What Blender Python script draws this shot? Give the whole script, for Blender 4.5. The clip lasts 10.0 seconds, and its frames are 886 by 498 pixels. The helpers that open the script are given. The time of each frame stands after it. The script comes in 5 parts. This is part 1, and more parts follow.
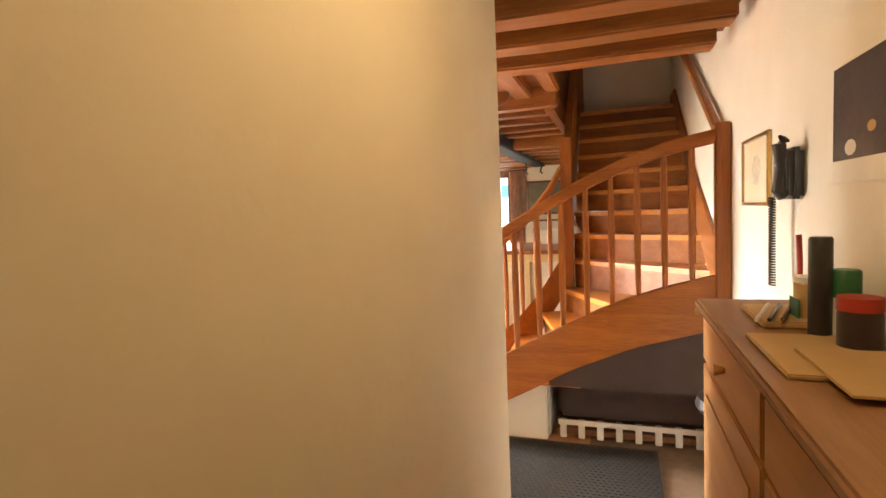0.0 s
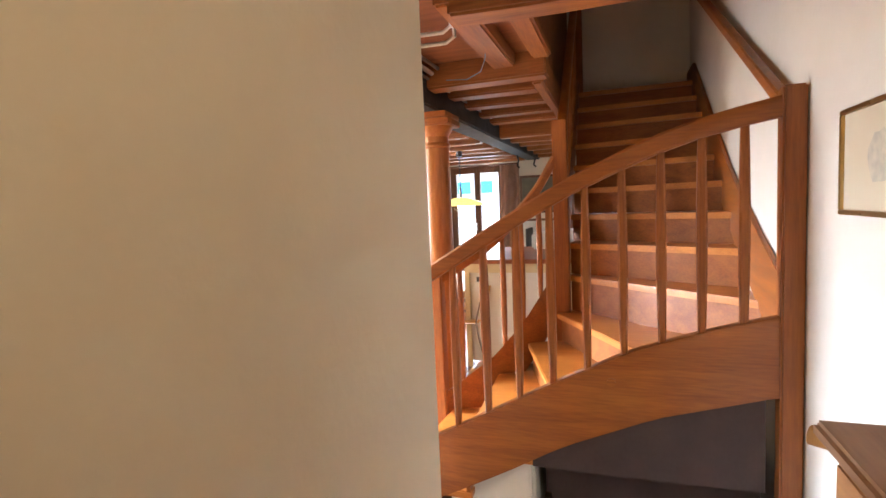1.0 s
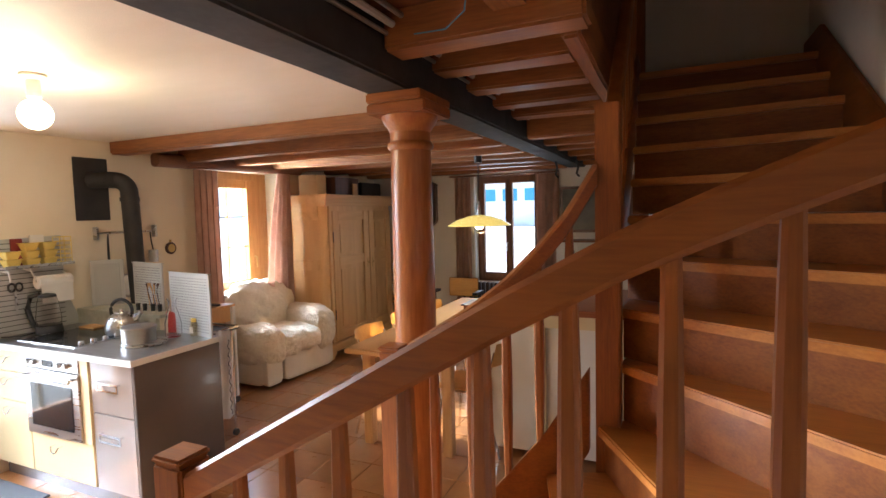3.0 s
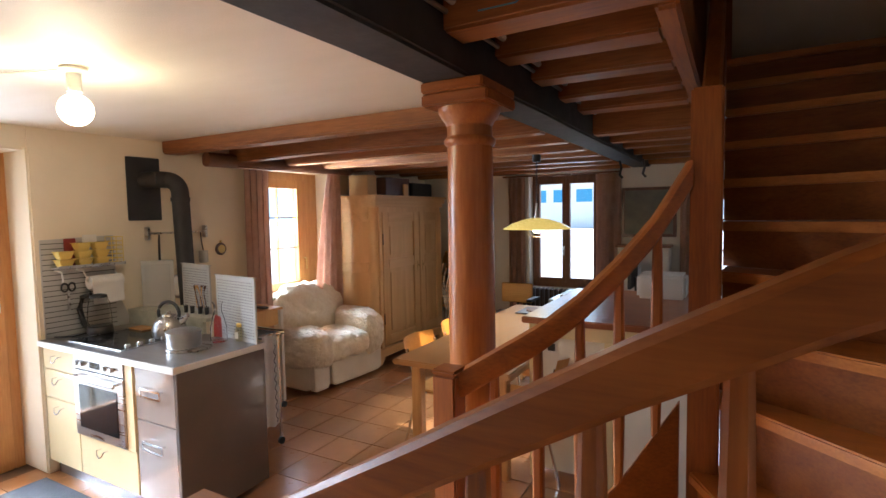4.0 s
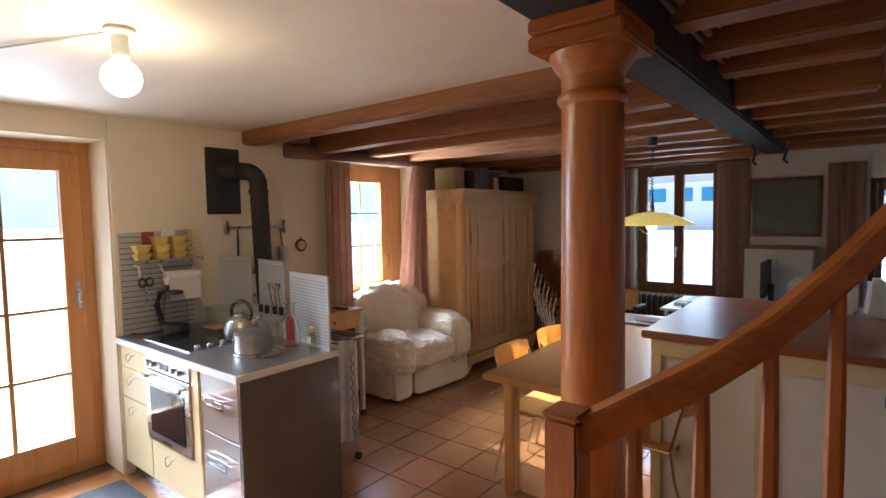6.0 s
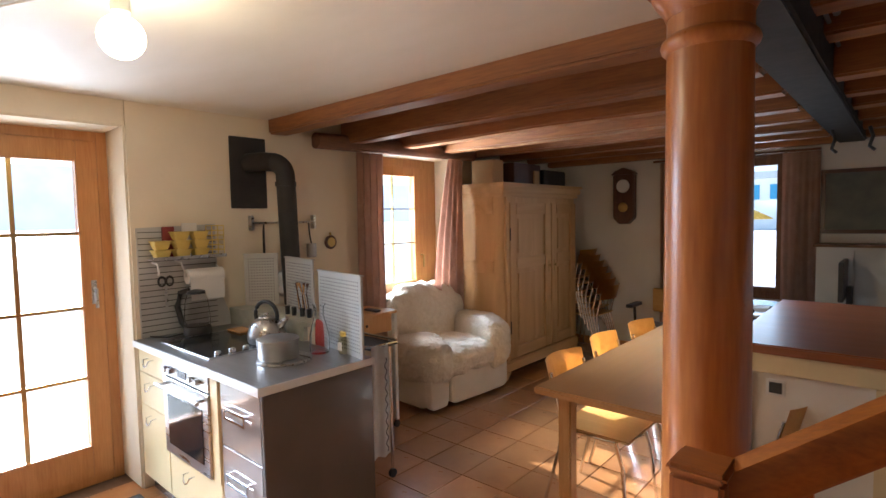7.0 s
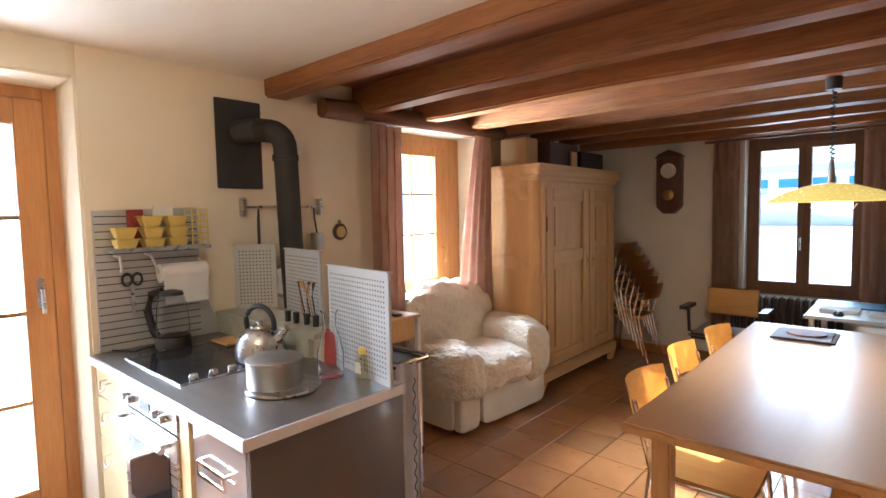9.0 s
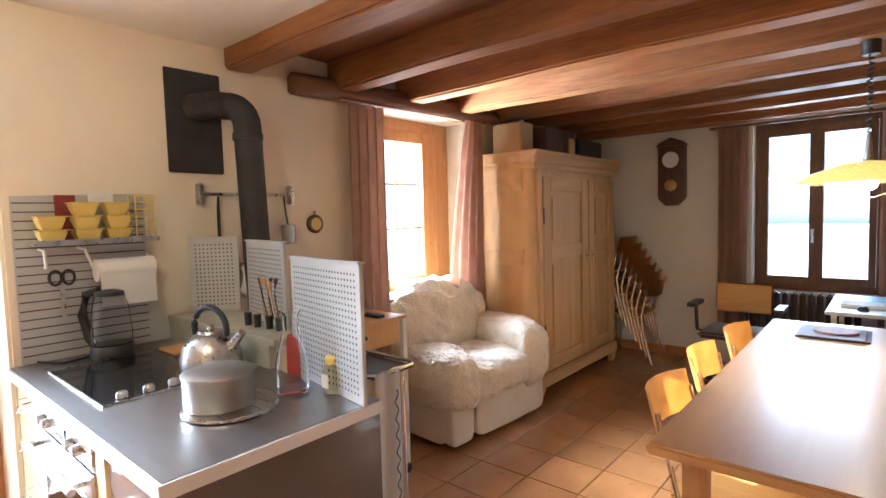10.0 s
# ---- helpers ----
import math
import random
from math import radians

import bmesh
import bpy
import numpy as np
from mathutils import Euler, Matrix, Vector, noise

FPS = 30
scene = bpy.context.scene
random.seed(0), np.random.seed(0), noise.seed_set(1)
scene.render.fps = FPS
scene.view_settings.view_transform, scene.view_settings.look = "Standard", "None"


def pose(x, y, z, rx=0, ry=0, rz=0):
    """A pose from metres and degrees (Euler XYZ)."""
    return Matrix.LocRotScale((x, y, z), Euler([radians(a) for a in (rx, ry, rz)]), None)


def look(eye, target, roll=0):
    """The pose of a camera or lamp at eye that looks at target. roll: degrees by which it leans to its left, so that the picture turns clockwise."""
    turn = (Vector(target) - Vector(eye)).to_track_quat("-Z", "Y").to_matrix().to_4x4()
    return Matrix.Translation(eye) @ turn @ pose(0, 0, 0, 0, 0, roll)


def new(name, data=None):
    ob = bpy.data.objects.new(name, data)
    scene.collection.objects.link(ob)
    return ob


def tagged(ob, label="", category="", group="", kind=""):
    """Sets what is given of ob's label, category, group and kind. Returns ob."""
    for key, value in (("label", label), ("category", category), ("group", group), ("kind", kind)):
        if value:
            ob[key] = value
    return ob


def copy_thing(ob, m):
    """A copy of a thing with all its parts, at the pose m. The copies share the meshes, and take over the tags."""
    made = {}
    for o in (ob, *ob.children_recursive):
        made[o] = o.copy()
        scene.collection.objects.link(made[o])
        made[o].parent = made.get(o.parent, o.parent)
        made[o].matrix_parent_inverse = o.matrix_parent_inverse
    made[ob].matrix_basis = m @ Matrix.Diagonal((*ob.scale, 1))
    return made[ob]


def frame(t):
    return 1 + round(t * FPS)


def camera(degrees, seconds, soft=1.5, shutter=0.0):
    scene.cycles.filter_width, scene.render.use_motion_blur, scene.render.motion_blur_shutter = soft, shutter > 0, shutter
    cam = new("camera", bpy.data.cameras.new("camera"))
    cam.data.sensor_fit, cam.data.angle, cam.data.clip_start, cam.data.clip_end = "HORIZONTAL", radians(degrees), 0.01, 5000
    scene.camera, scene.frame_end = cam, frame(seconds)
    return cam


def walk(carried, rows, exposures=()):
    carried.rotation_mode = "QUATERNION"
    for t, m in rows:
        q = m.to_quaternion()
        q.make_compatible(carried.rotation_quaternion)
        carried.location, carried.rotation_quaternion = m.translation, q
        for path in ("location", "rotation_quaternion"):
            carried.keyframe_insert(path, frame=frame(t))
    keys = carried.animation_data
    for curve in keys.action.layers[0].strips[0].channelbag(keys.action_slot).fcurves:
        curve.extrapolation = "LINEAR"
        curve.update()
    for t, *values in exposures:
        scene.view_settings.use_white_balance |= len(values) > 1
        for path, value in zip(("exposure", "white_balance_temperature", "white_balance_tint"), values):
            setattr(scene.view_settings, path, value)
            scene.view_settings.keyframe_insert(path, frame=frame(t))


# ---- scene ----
cam = camera(80.5, 10.0)
EXPOSE = [(0, 3.6, 7200, 10), (0.5, 3.35, 6500, 10), (1, 3.25, 5700, 10), (1.5, 3.25, 5400, 10), (2.0, 2.9, 5700, 10), (3.5, 2.05, 5500, 10), (4.5, 1.75, 5450, 10), (5.5, 1.55, 5400, 10), (7, 1.7, 5350, 10), (8, 1.9, 5350, 10), (9, 2.2, 5350, 10), (10, 2.5, 5300, 10)]
PATH = [
    (0, (0.006, 0.105, 1.501), (-0.634, 1.994, 1.354), -2.4),
    (0.5, (-0.004, 0.606, 1.497), (-0.656, 2.49, 1.338), -2.4),
    (1, (-0.051, 1.107, 1.543), (-0.69, 2.995, 1.376), -2.5),
    (1.5, (-0.081, 1.568, 1.578), (-0.713, 3.458, 1.413), -2.3),
    (2, (-0.078, 1.949, 1.589), (-0.738, 3.831, 1.437), -1.3),
    (2.2, (-0.089, 2.093, 1.613), (-0.765, 3.97, 1.463), -1.3),
    (3.5, (-0.255, 2.635, 1.665), (-1.151, 4.418, 1.528), -1.2),
    (4, (-0.332, 2.714, 1.671), (-1.301, 4.458, 1.537), -1.0),
    (4.5, (-0.39, 2.81, 1.665), (-1.426, 4.516, 1.532), -1.0),
    (5, (-0.434, 2.927, 1.648), (-1.547, 4.583, 1.515), -1.1),
    (5.5, (-0.514, 3.01, 1.635), (-1.694, 4.619, 1.505), -1.0),
    (7, (-0.917, 3.302, 1.573), (-2.238, 4.799, 1.453), -1.1),
    (7.5, (-1.056, 3.396, 1.56), (-2.387, 4.883, 1.434), -1.0),
    (8, (-1.201, 3.503, 1.543), (-2.538, 4.985, 1.415), -1.1),
    (8.5, (-1.371, 3.586, 1.535), (-2.704, 5.071, 1.403), -1.1),
    (9, (-1.517, 3.685, 1.502), (-2.843, 5.177, 1.368), -1.1),
    (9.5, (-1.632, 3.825, 1.479), (-2.944, 5.328, 1.339), -1.2),
    (10, (-1.736, 3.955, 1.429), (-3.035, 5.47, 1.3), -1.6),
]
walk(cam, [(t, look(eye, target, roll)) for t, eye, target, roll in PATH], EXPOSE)

# ---- light ----
world = bpy.data.worlds.new("sky")
scene.world = world
world.use_nodes = True
_n = world.node_tree.nodes
_sky = _n.new("ShaderNodeTexSky")
_sky.sky_type, _sky.sun_disc = "NISHITA", False
_sky.sun_elevation, _sky.sun_rotation = radians(29), radians(279)
world.node_tree.links.new(_sky.outputs[0], _n["Background"].inputs[0])
_n["Background"].inputs[1].default_value = 0.09
SUN_WAY = Vector((0.87, -0.13, -0.50))
sun = new("sun", bpy.data.lights.new("sun", "SUN"))
sun.data.energy, sun.data.angle, sun.data.color = 5.0, radians(0.5), (1.0, 0.93, 0.82)
sun.matrix_world = look((-12, 5, 7), Vector((-12, 5, 7)) + SUN_WAY)


def area_lamp(name, at, way, w, h, watts, color=(1, 1, 1), spread=180):
    lamp = new(name, bpy.data.lights.new(name, "AREA"))
    lamp.data.shape, lamp.data.size, lamp.data.size_y = "RECTANGLE", w, h
    lamp.data.energy, lamp.data.color, lamp.data.spread = watts, color, radians(spread)
    lamp.matrix_world = look(at, Vector(at) + Vector(way))
    return lamp


def point_lamp(name, at, watts, color, radius=0.05):
    lamp = new(name, bpy.data.lights.new(name, "POINT"))
    lamp.data.energy, lamp.data.color, lamp.data.shadow_soft_size = watts, color, radius
    lamp.location = at
    return lamp


# skylight falling in through each opening, and light thrown up by the snow outside
area_lamp("door_skylight", (-4.75, 3.80, 1.15), (1, 0, -0.50), 0.9, 1.9, 16, (0.93, 0.96, 1.0), 64)
area_lamp("door_snowlight", (-4.75, 3.80, 1.65), (1, 0, 0.70), 0.9, 0.8, 0.9, (0.93, 0.96, 1.0), 60)
area_lamp("window_skylight", (-4.6, 6.62, 1.5), (1, 0.15, -0.5), 0.5, 0.95, 6.5, (0.86, 0.94, 1.0), 60)
area_lamp("window_snowlight", (-4.6, 6.62, 1.7), (1, 0.2, 0.65), 0.5, 0.5, 4, (0.86, 0.94, 1.0), 60)
area_lamp("rear_window_skylight", (-2.22, 9.55, 1.42), (0, -1, -0.5), 0.75, 1.1, 1.0, (0.80, 0.91, 1.0), 56)
area_lamp("rear_window_snowlight", (-2.22, 9.55, 1.75), (0, -1, 0.75), 0.75, 0.5, 0.4, (0.80, 0.91, 1.0), 60)
area_lamp("side_window_skylight", (-0.2, 9.55, 1.35), (0, -1, -0.5), 0.6, 1.0, 0.4, (0.93, 0.97, 1.0), 60)
point_lamp("bulb_light", (-2.61, 3.85, 2.09), 2.8, (1.0, 0.78, 0.45), 0.048)
point_lamp("pendant_light", (-1.82, 7.07, 1.50), 1.3, (1.0, 0.75, 0.4), 0.04)
point_lamp("hall_light", (0.12, 0.9, 2.12), 0.5, (1.0, 0.70, 0.36), 0.06)

# ---- materials ----


def material(name, base, second=None, scale=8.0, rough=0.5, metal=0.0, bump=0.0, bump_scale=60.0, stretch=(1, 1, 1), vary=0.0, coat=0.0, spec=0.5, sheen=0.0, coat_rough=0.05):
    m = bpy.data.materials.new(name)
    m.use_nodes = True
    n, l = m.node_tree.nodes, m.node_tree.links
    b = n["Principled BSDF"]
    second = second or tuple(c * 0.75 for c in base)
    co = n.new("ShaderNodeTexCoord")
    mp = n.new("ShaderNodeMapping")
    mp.inputs["Scale"].default_value = stretch
    l.new(co.outputs["Object"], mp.inputs[0])
    t1 = n.new("ShaderNodeTexNoise")
    t1.inputs["Scale"].default_value, t1.inputs["Detail"].default_value = scale, 6
    l.new(mp.outputs[0], t1.inputs[0])
    ramp = n.new("ShaderNodeValToRGB")
    ramp.color_ramp.elements[0].position, ramp.color_ramp.elements[1].position = 0.3, 0.72
    ramp.color_ramp.elements[0].color, ramp.color_ramp.elements[1].color = (*second, 1), (*base, 1)
    l.new(t1.outputs["Fac"], ramp.inputs[0])
    out = ramp.outputs[0]
    if vary:
        info = n.new("ShaderNodeObjectInfo")
        hsv = n.new("ShaderNodeHueSaturation")
        rng = n.new("ShaderNodeMapRange")
        rng.inputs[3].default_value, rng.inputs[4].default_value = 1 - vary, 1 + vary
        l.new(info.outputs["Random"], rng.inputs[0])
        l.new(rng.outputs[0], hsv.inputs["Value"])
        l.new(out, hsv.inputs["Color"])
        out = hsv.outputs[0]
    l.new(out, b.inputs["Base Color"])
    t2 = n.new("ShaderNodeTexNoise")
    t2.inputs["Scale"].default_value, t2.inputs["Detail"].default_value = bump_scale, 4
    l.new(mp.outputs[0], t2.inputs[0])
    rr = n.new("ShaderNodeMapRange")
    rr.inputs[3].default_value, rr.inputs[4].default_value = max(rough - 0.08, 0.02), min(rough + 0.1, 1)
    l.new(t2.outputs["Fac"], rr.inputs[0])
    l.new(rr.outputs[0], b.inputs["Roughness"])
    if bump:
        bp = n.new("ShaderNodeBump")
        bp.inputs["Strength"].default_value, bp.inputs["Distance"].default_value = bump, 0.01
        l.new(t2.outputs["Fac"], bp.inputs["Height"])
        l.new(bp.outputs[0], b.inputs["Normal"])
    b.inputs["Metallic"].default_value = metal
    b.inputs["Coat Weight"].default_value, b.inputs["Coat Roughness"].default_value = coat, coat_rough
    b.inputs["Specular IOR Level"].default_value = spec
    b.inputs["Sheen Weight"].default_value = sheen
    return m


def wood(name, light, dark, axis="x", rough=0.42, ring=5.0, coat=0.15, vary=0.0, grain=0.45):
    """Planed timber with its grain along one axis."""
    m = bpy.data.materials.new(name)
    m.use_nodes = True
    n, l = m.node_tree.nodes, m.node_tree.links
    b = n["Principled BSDF"]
    co = n.new("ShaderNodeTexCoord")
    mp = n.new("ShaderNodeMapping")
    k = {"x": (0.08, 1, 1), "y": (1, 0.08, 1), "z": (1, 1, 0.08)}[axis]
    mp.inputs["Scale"].default_value = k
    l.new(co.outputs["Object"], mp.inputs[0])
    big = n.new("ShaderNodeTexNoise")
    big.inputs["Scale"].default_value, big.inputs["Detail"].default_value, big.inputs["Distortion"].default_value = ring * 2.2, 5, 1.2
    fine = n.new("ShaderNodeTexNoise")
    fine.inputs["Scale"].default_value, fine.inputs["Detail"].default_value = ring * 26, 5
    l.new(mp.outputs[0], big.inputs[0])
    l.new(mp.outputs[0], fine.inputs[0])
    mix = n.new("ShaderNodeMath")
    mix.operation = "MULTIPLY_ADD"
    mix.inputs[1].default_value = grain
    l.new(fine.outputs["Fac"], mix.inputs[0])
    sc = n.new("ShaderNodeMath")
    sc.operation = "MULTIPLY"
    sc.inputs[1].default_value = 1.05 - grain
    l.new(big.outputs["Fac"], sc.inputs[0])
    l.new(sc.outputs[0], mix.inputs[2])
    ramp = n.new("ShaderNodeValToRGB")
    ramp.color_ramp.elements[0].position, ramp.color_ramp.elements[1].position = 0.36, 0.66
    ramp.color_ramp.elements[0].color, ramp.color_ramp.elements[1].color = (*dark, 1), (*light, 1)
    l.new(mix.outputs[0], ramp.inputs[0])
    out = ramp.outputs[0]
    if vary:
        info = n.new("ShaderNodeObjectInfo")
        hsv = n.new("ShaderNodeHueSaturation")
        rng = n.new("ShaderNodeMapRange")
        rng.inputs[3].default_value, rng.inputs[4].default_value = 1 - vary, 1 + vary
        l.new(info.outputs["Random"], rng.inputs[0])
        l.new(rng.outputs[0], hsv.inputs["Value"])
        l.new(out, hsv.inputs["Color"])
        out = hsv.outputs[0]
    l.new(out, b.inputs["Base Color"])
    bp = n.new("ShaderNodeBump")
    bp.inputs["Strength"].default_value, bp.inputs["Distance"].default_value = 0.12, 0.004
    l.new(fine.outputs["Fac"], bp.inputs["Height"])
    l.new(bp.outputs[0], b.inputs["Normal"])
    rr = n.new("ShaderNodeMapRange")
    rr.inputs[3].default_value, rr.inputs[4].default_value = rough - 0.08, rough + 0.12
    l.new(fine.outputs["Fac"], rr.inputs[0])
    l.new(rr.outputs[0], b.inputs["Roughness"])
    b.inputs["Coat Weight"].default_value = coat
    b.inputs["Coat Roughness"].default_value = 0.25
    return m


def glow(name, color, strength):
    m = bpy.data.materials.new(name)
    m.use_nodes = True
    b = m.node_tree.nodes["Principled BSDF"]
    b.inputs["Base Color"].default_value = (*color, 1)
    b.inputs["Emission Color"].default_value = (*color, 1)
    b.inputs["Emission Strength"].default_value = strength
    return m


def glass(name, color=(1, 1, 1), rough=0.0, ior=1.45):
    m = bpy.data.materials.new(name)
    m.use_nodes = True
    b = m.node_tree.nodes["Principled BSDF"]
    b.inputs["Base Color"].default_value = (*color, 1)
    b.inputs["Transmission Weight"].default_value = 1
    b.inputs["Roughness"].default_value, b.inputs["IOR"].default_value = rough, ior
    return m


PLASTER = material("lime plaster", (0.79, 0.71, 0.55), (0.73, 0.64, 0.48), 2.2, 0.9, bump=0.12, bump_scale=30)
PLASTER_WHITE = material("white plaster", (0.80, 0.77, 0.70), (0.74, 0.70, 0.62), 2.5, 0.9, bump=0.1, bump_scale=35)
CEILING = material("textured ceiling paper", (0.78, 0.73, 0.63), (0.74, 0.69, 0.58), 3, 0.5, bump=0.35, bump_scale=130, stretch=(1, 3, 1))
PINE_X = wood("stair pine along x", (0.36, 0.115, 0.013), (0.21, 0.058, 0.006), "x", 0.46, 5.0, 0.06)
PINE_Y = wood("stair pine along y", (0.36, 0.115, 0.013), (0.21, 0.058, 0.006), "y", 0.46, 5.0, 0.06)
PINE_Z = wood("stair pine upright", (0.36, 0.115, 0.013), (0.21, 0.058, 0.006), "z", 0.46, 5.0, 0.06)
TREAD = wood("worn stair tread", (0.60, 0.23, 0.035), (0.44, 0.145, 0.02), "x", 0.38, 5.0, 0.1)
COLUMN = wood("varnished column", (0.44, 0.165, 0.03), (0.31, 0.095, 0.016), "z", 0.3, 4, 0.35)
BEAM_X = wood("old beam timber along x", (0.38, 0.15, 0.038), (0.19, 0.066, 0.016), "x", 0.55, 4, 0.05, 0.18)
BEAM_Y = wood("old beam timber along y", (0.38, 0.15, 0.038), (0.19, 0.066, 0.016), "y", 0.55, 4, 0.05, 0.18)
BOARDS = wood("ceiling boards", (0.26, 0.10, 0.035), (0.15, 0.05, 0.018), "x", 0.6, 5, 0.0)
LOG = wood("dark curtain log", (0.20, 0.085, 0.035), (0.10, 0.04, 0.018), "y", 0.6, 4, 0.0)
WARDROBE_Z = wood("pale stripped pine upright", (0.72, 0.48, 0.22), (0.58, 0.35, 0.145), "z", 0.55, 2.2, 0.05, 0.0, 0.18)
WARDROBE_Y = wood("pale stripped pine along y", (0.72, 0.48, 0.22), (0.58, 0.35, 0.145), "y", 0.55, 2.2, 0.05, 0.0, 0.18)
FRAME_Z = wood("window larch upright", (0.55, 0.27, 0.08), (0.43, 0.18, 0.045), "z", 0.4, 5, 0.2)
FRAME_Y = wood("window larch along y", (0.55, 0.27, 0.08), (0.43, 0.18, 0.045), "y", 0.4, 5, 0.2)
DARK_FRAME = wood("dark window timber", (0.22, 0.09, 0.035), (0.13, 0.05, 0.02), "z", 0.45, 5, 0.15)
BEECH_Y = wood("beech tabletop", (0.50, 0.275, 0.10), (0.44, 0.23, 0.08), "y", 0.36, 2.2, 0.10, 0.0, 0.5)
BEECH = wood("beech", (0.62, 0.36, 0.13), (0.50, 0.26, 0.08), "z", 0.4, 4, 0.2)
BIRCH = wood("golden plywood", (0.70, 0.40, 0.11), (0.60, 0.31, 0.07), "x", 0.38, 5, 0.25)
DRESSER = wood("honey pine dresser", (0.50, 0.26, 0.09), (0.36, 0.16, 0.05), "y", 0.5, 4, 0.1)
DRESSER_TOP = wood("worn dresser top", (0.36, 0.20, 0.10), (0.24, 0.12, 0.055), "y", 0.5, 4, 0.1)
BAR_TOP = wood("reddish bar top", (0.31, 0.10, 0.03), (0.22, 0.068, 0.02), "x", 0.35, 4, 0.25)
BLACK_STEEL = material("black painted steel beam", (0.022, 0.022, 0.024), (0.04, 0.038, 0.036), 7, 0.72, bump=0.2, bump_scale=25)
IRON = material("matt black stove iron", (0.022, 0.021, 0.021), (0.035, 0.032, 0.03), 9, 0.62, bump=0.1)
STEEL = material("brushed stainless steel", (0.55, 0.54, 0.53), (0.48, 0.47, 0.46), 20, 0.28, 1.0, stretch=(0.1, 1, 1))
WORKTOP = material("brushed steel worktop", (0.40, 0.39, 0.38), (0.33, 0.32, 0.31), 14, 0.36, 1.0, stretch=(0.15, 1, 1))
CHROME = material("chrome", (0.75, 0.75, 0.75), (0.7, 0.7, 0.7), 10, 0.12, 1.0)
CREAM_LACQUER = material("cream yellow lacquer", (0.72, 0.60, 0.34), (0.68, 0.56, 0.31), 5, 0.32)
GREY_LACQUER = material("grey brown lacquer", (0.115, 0.096, 0.083), (0.10, 0.085, 0.073), 5, 0.22, coat=0.4)
GLOSS_GREY = material("glossy taupe front", (0.30, 0.26, 0.23), (0.27, 0.235, 0.21), 4, 0.1, coat=0.8)
BLACK_GLASS = material("black ceramic glass", (0.012, 0.012, 0.013), (0.016, 0.016, 0.017), 4, 0.06)
BLACK_PLASTIC = material("black plastic", (0.02, 0.02, 0.021), (0.03, 0.03, 0.03), 20, 0.4)
WHITE_PAINT = material("white enamel", (0.75, 0.74, 0.70), (0.70, 0.69, 0.65), 6, 0.35)
GREY_PANEL = material("pale grey metal panel", (0.52, 0.52, 0.50), (0.47, 0.47, 0.45), 6, 0.4, 0.3)
HOLE = material("dark hole", (0.06, 0.06, 0.06), (0.05, 0.05, 0.05), 6, 0.7)
SLOT = material("dark slot", (0.09, 0.085, 0.08), (0.07, 0.065, 0.06), 6, 0.7)
MARBLE = material("pale green stone", (0.50, 0.50, 0.42), (0.34, 0.35, 0.28), 14, 0.3)
BOUCLE = material("cream tufted throw", (0.77, 0.71, 0.59), (0.69, 0.61, 0.48), 30, 0.95, bump=1.0, bump_scale=60, sheen=0.3)
CREAM_CLOTH = material("cream slipcover cloth", (0.76, 0.71, 0.61), (0.69, 0.64, 0.53), 6, 0.9, bump=0.2, bump_scale=70, sheen=0.2)
CURTAIN = material("dusky rose curtain", (0.54, 0.35, 0.26), (0.46, 0.28, 0.20), 9, 0.85, bump=0.15, bump_scale=200, sheen=0.3)
TILE = material("terracotta tile", (0.42, 0.195, 0.066), (0.29, 0.118, 0.034), 4.5, 0.3, bump=0.05, bump_scale=14, vary=0.2, coat=1.0, coat_rough=0.19)
TILE.node_tree.nodes["Principled BSDF"].inputs["Coat IOR"].default_value = 1.8
GROUT = material("floor grout", (0.20, 0.12, 0.07), (0.15, 0.09, 0.05), 20, 0.9)
YELLOW_BOX = material("yellow plastic tub", (0.74, 0.57, 0.15), (0.68, 0.51, 0.12), 6, 0.4)
RED = material("red print", (0.42, 0.04, 0.025), (0.30, 0.025, 0.018), 9, 0.45)
PAPER = material("white paper", (0.80, 0.78, 0.74), (0.74, 0.72, 0.68), 7, 0.8)
EDGE = material("pale aluminium edge", (0.66, 0.65, 0.62), (0.62, 0.61, 0.58), 3, 0.35, 0.2)
CARTON = material("dark red printed foil", (0.20, 0.018, 0.016), (0.30, 0.06, 0.045), 30, 0.4)
MANILA = material("manila paper", (0.55, 0.38, 0.19), (0.50, 0.34, 0.16), 6, 0.75)
RUBBER_MAT = material("black rubber mat", (0.028, 0.027, 0.027), (0.045, 0.042, 0.04), 40, 0.7, bump=0.3)
DOOR_MAT = material("charcoal blue mat", (0.045, 0.05, 0.06), (0.06, 0.065, 0.075), 40, 0.95, bump=0.5, bump_scale=300)
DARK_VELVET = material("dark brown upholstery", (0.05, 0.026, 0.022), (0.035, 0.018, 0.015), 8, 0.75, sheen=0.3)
BULB = glow("lit bulb", (1.0, 0.84, 0.50), 3.5)
PENDANT_BULB = glow("lit pendant bulb", (1.0, 0.80, 0.45), 3)
PENDANT_GLASS = material("yellow lamp shade", (0.85, 0.66, 0.22), (0.80, 0.60, 0.18), 4, 0.25, coat=0.4)
_pb = PENDANT_GLASS.node_tree.nodes["Principled BSDF"]
_pb.inputs["Emission Color"].default_value, _pb.inputs["Emission Strength"].default_value = (1.0, 0.70, 0.16, 1), 0.2
CLEAR = glass("clear glass", ior=1.2)
PANE = glass("window glass", ior=1.05)
GREEN = material("green tin", (0.025, 0.16, 0.06), (0.02, 0.12, 0.045), 8, 0.4)
BRASS = material("brass", (0.55, 0.38, 0.15), (0.45, 0.30, 0.10), 10, 0.3, 1.0)
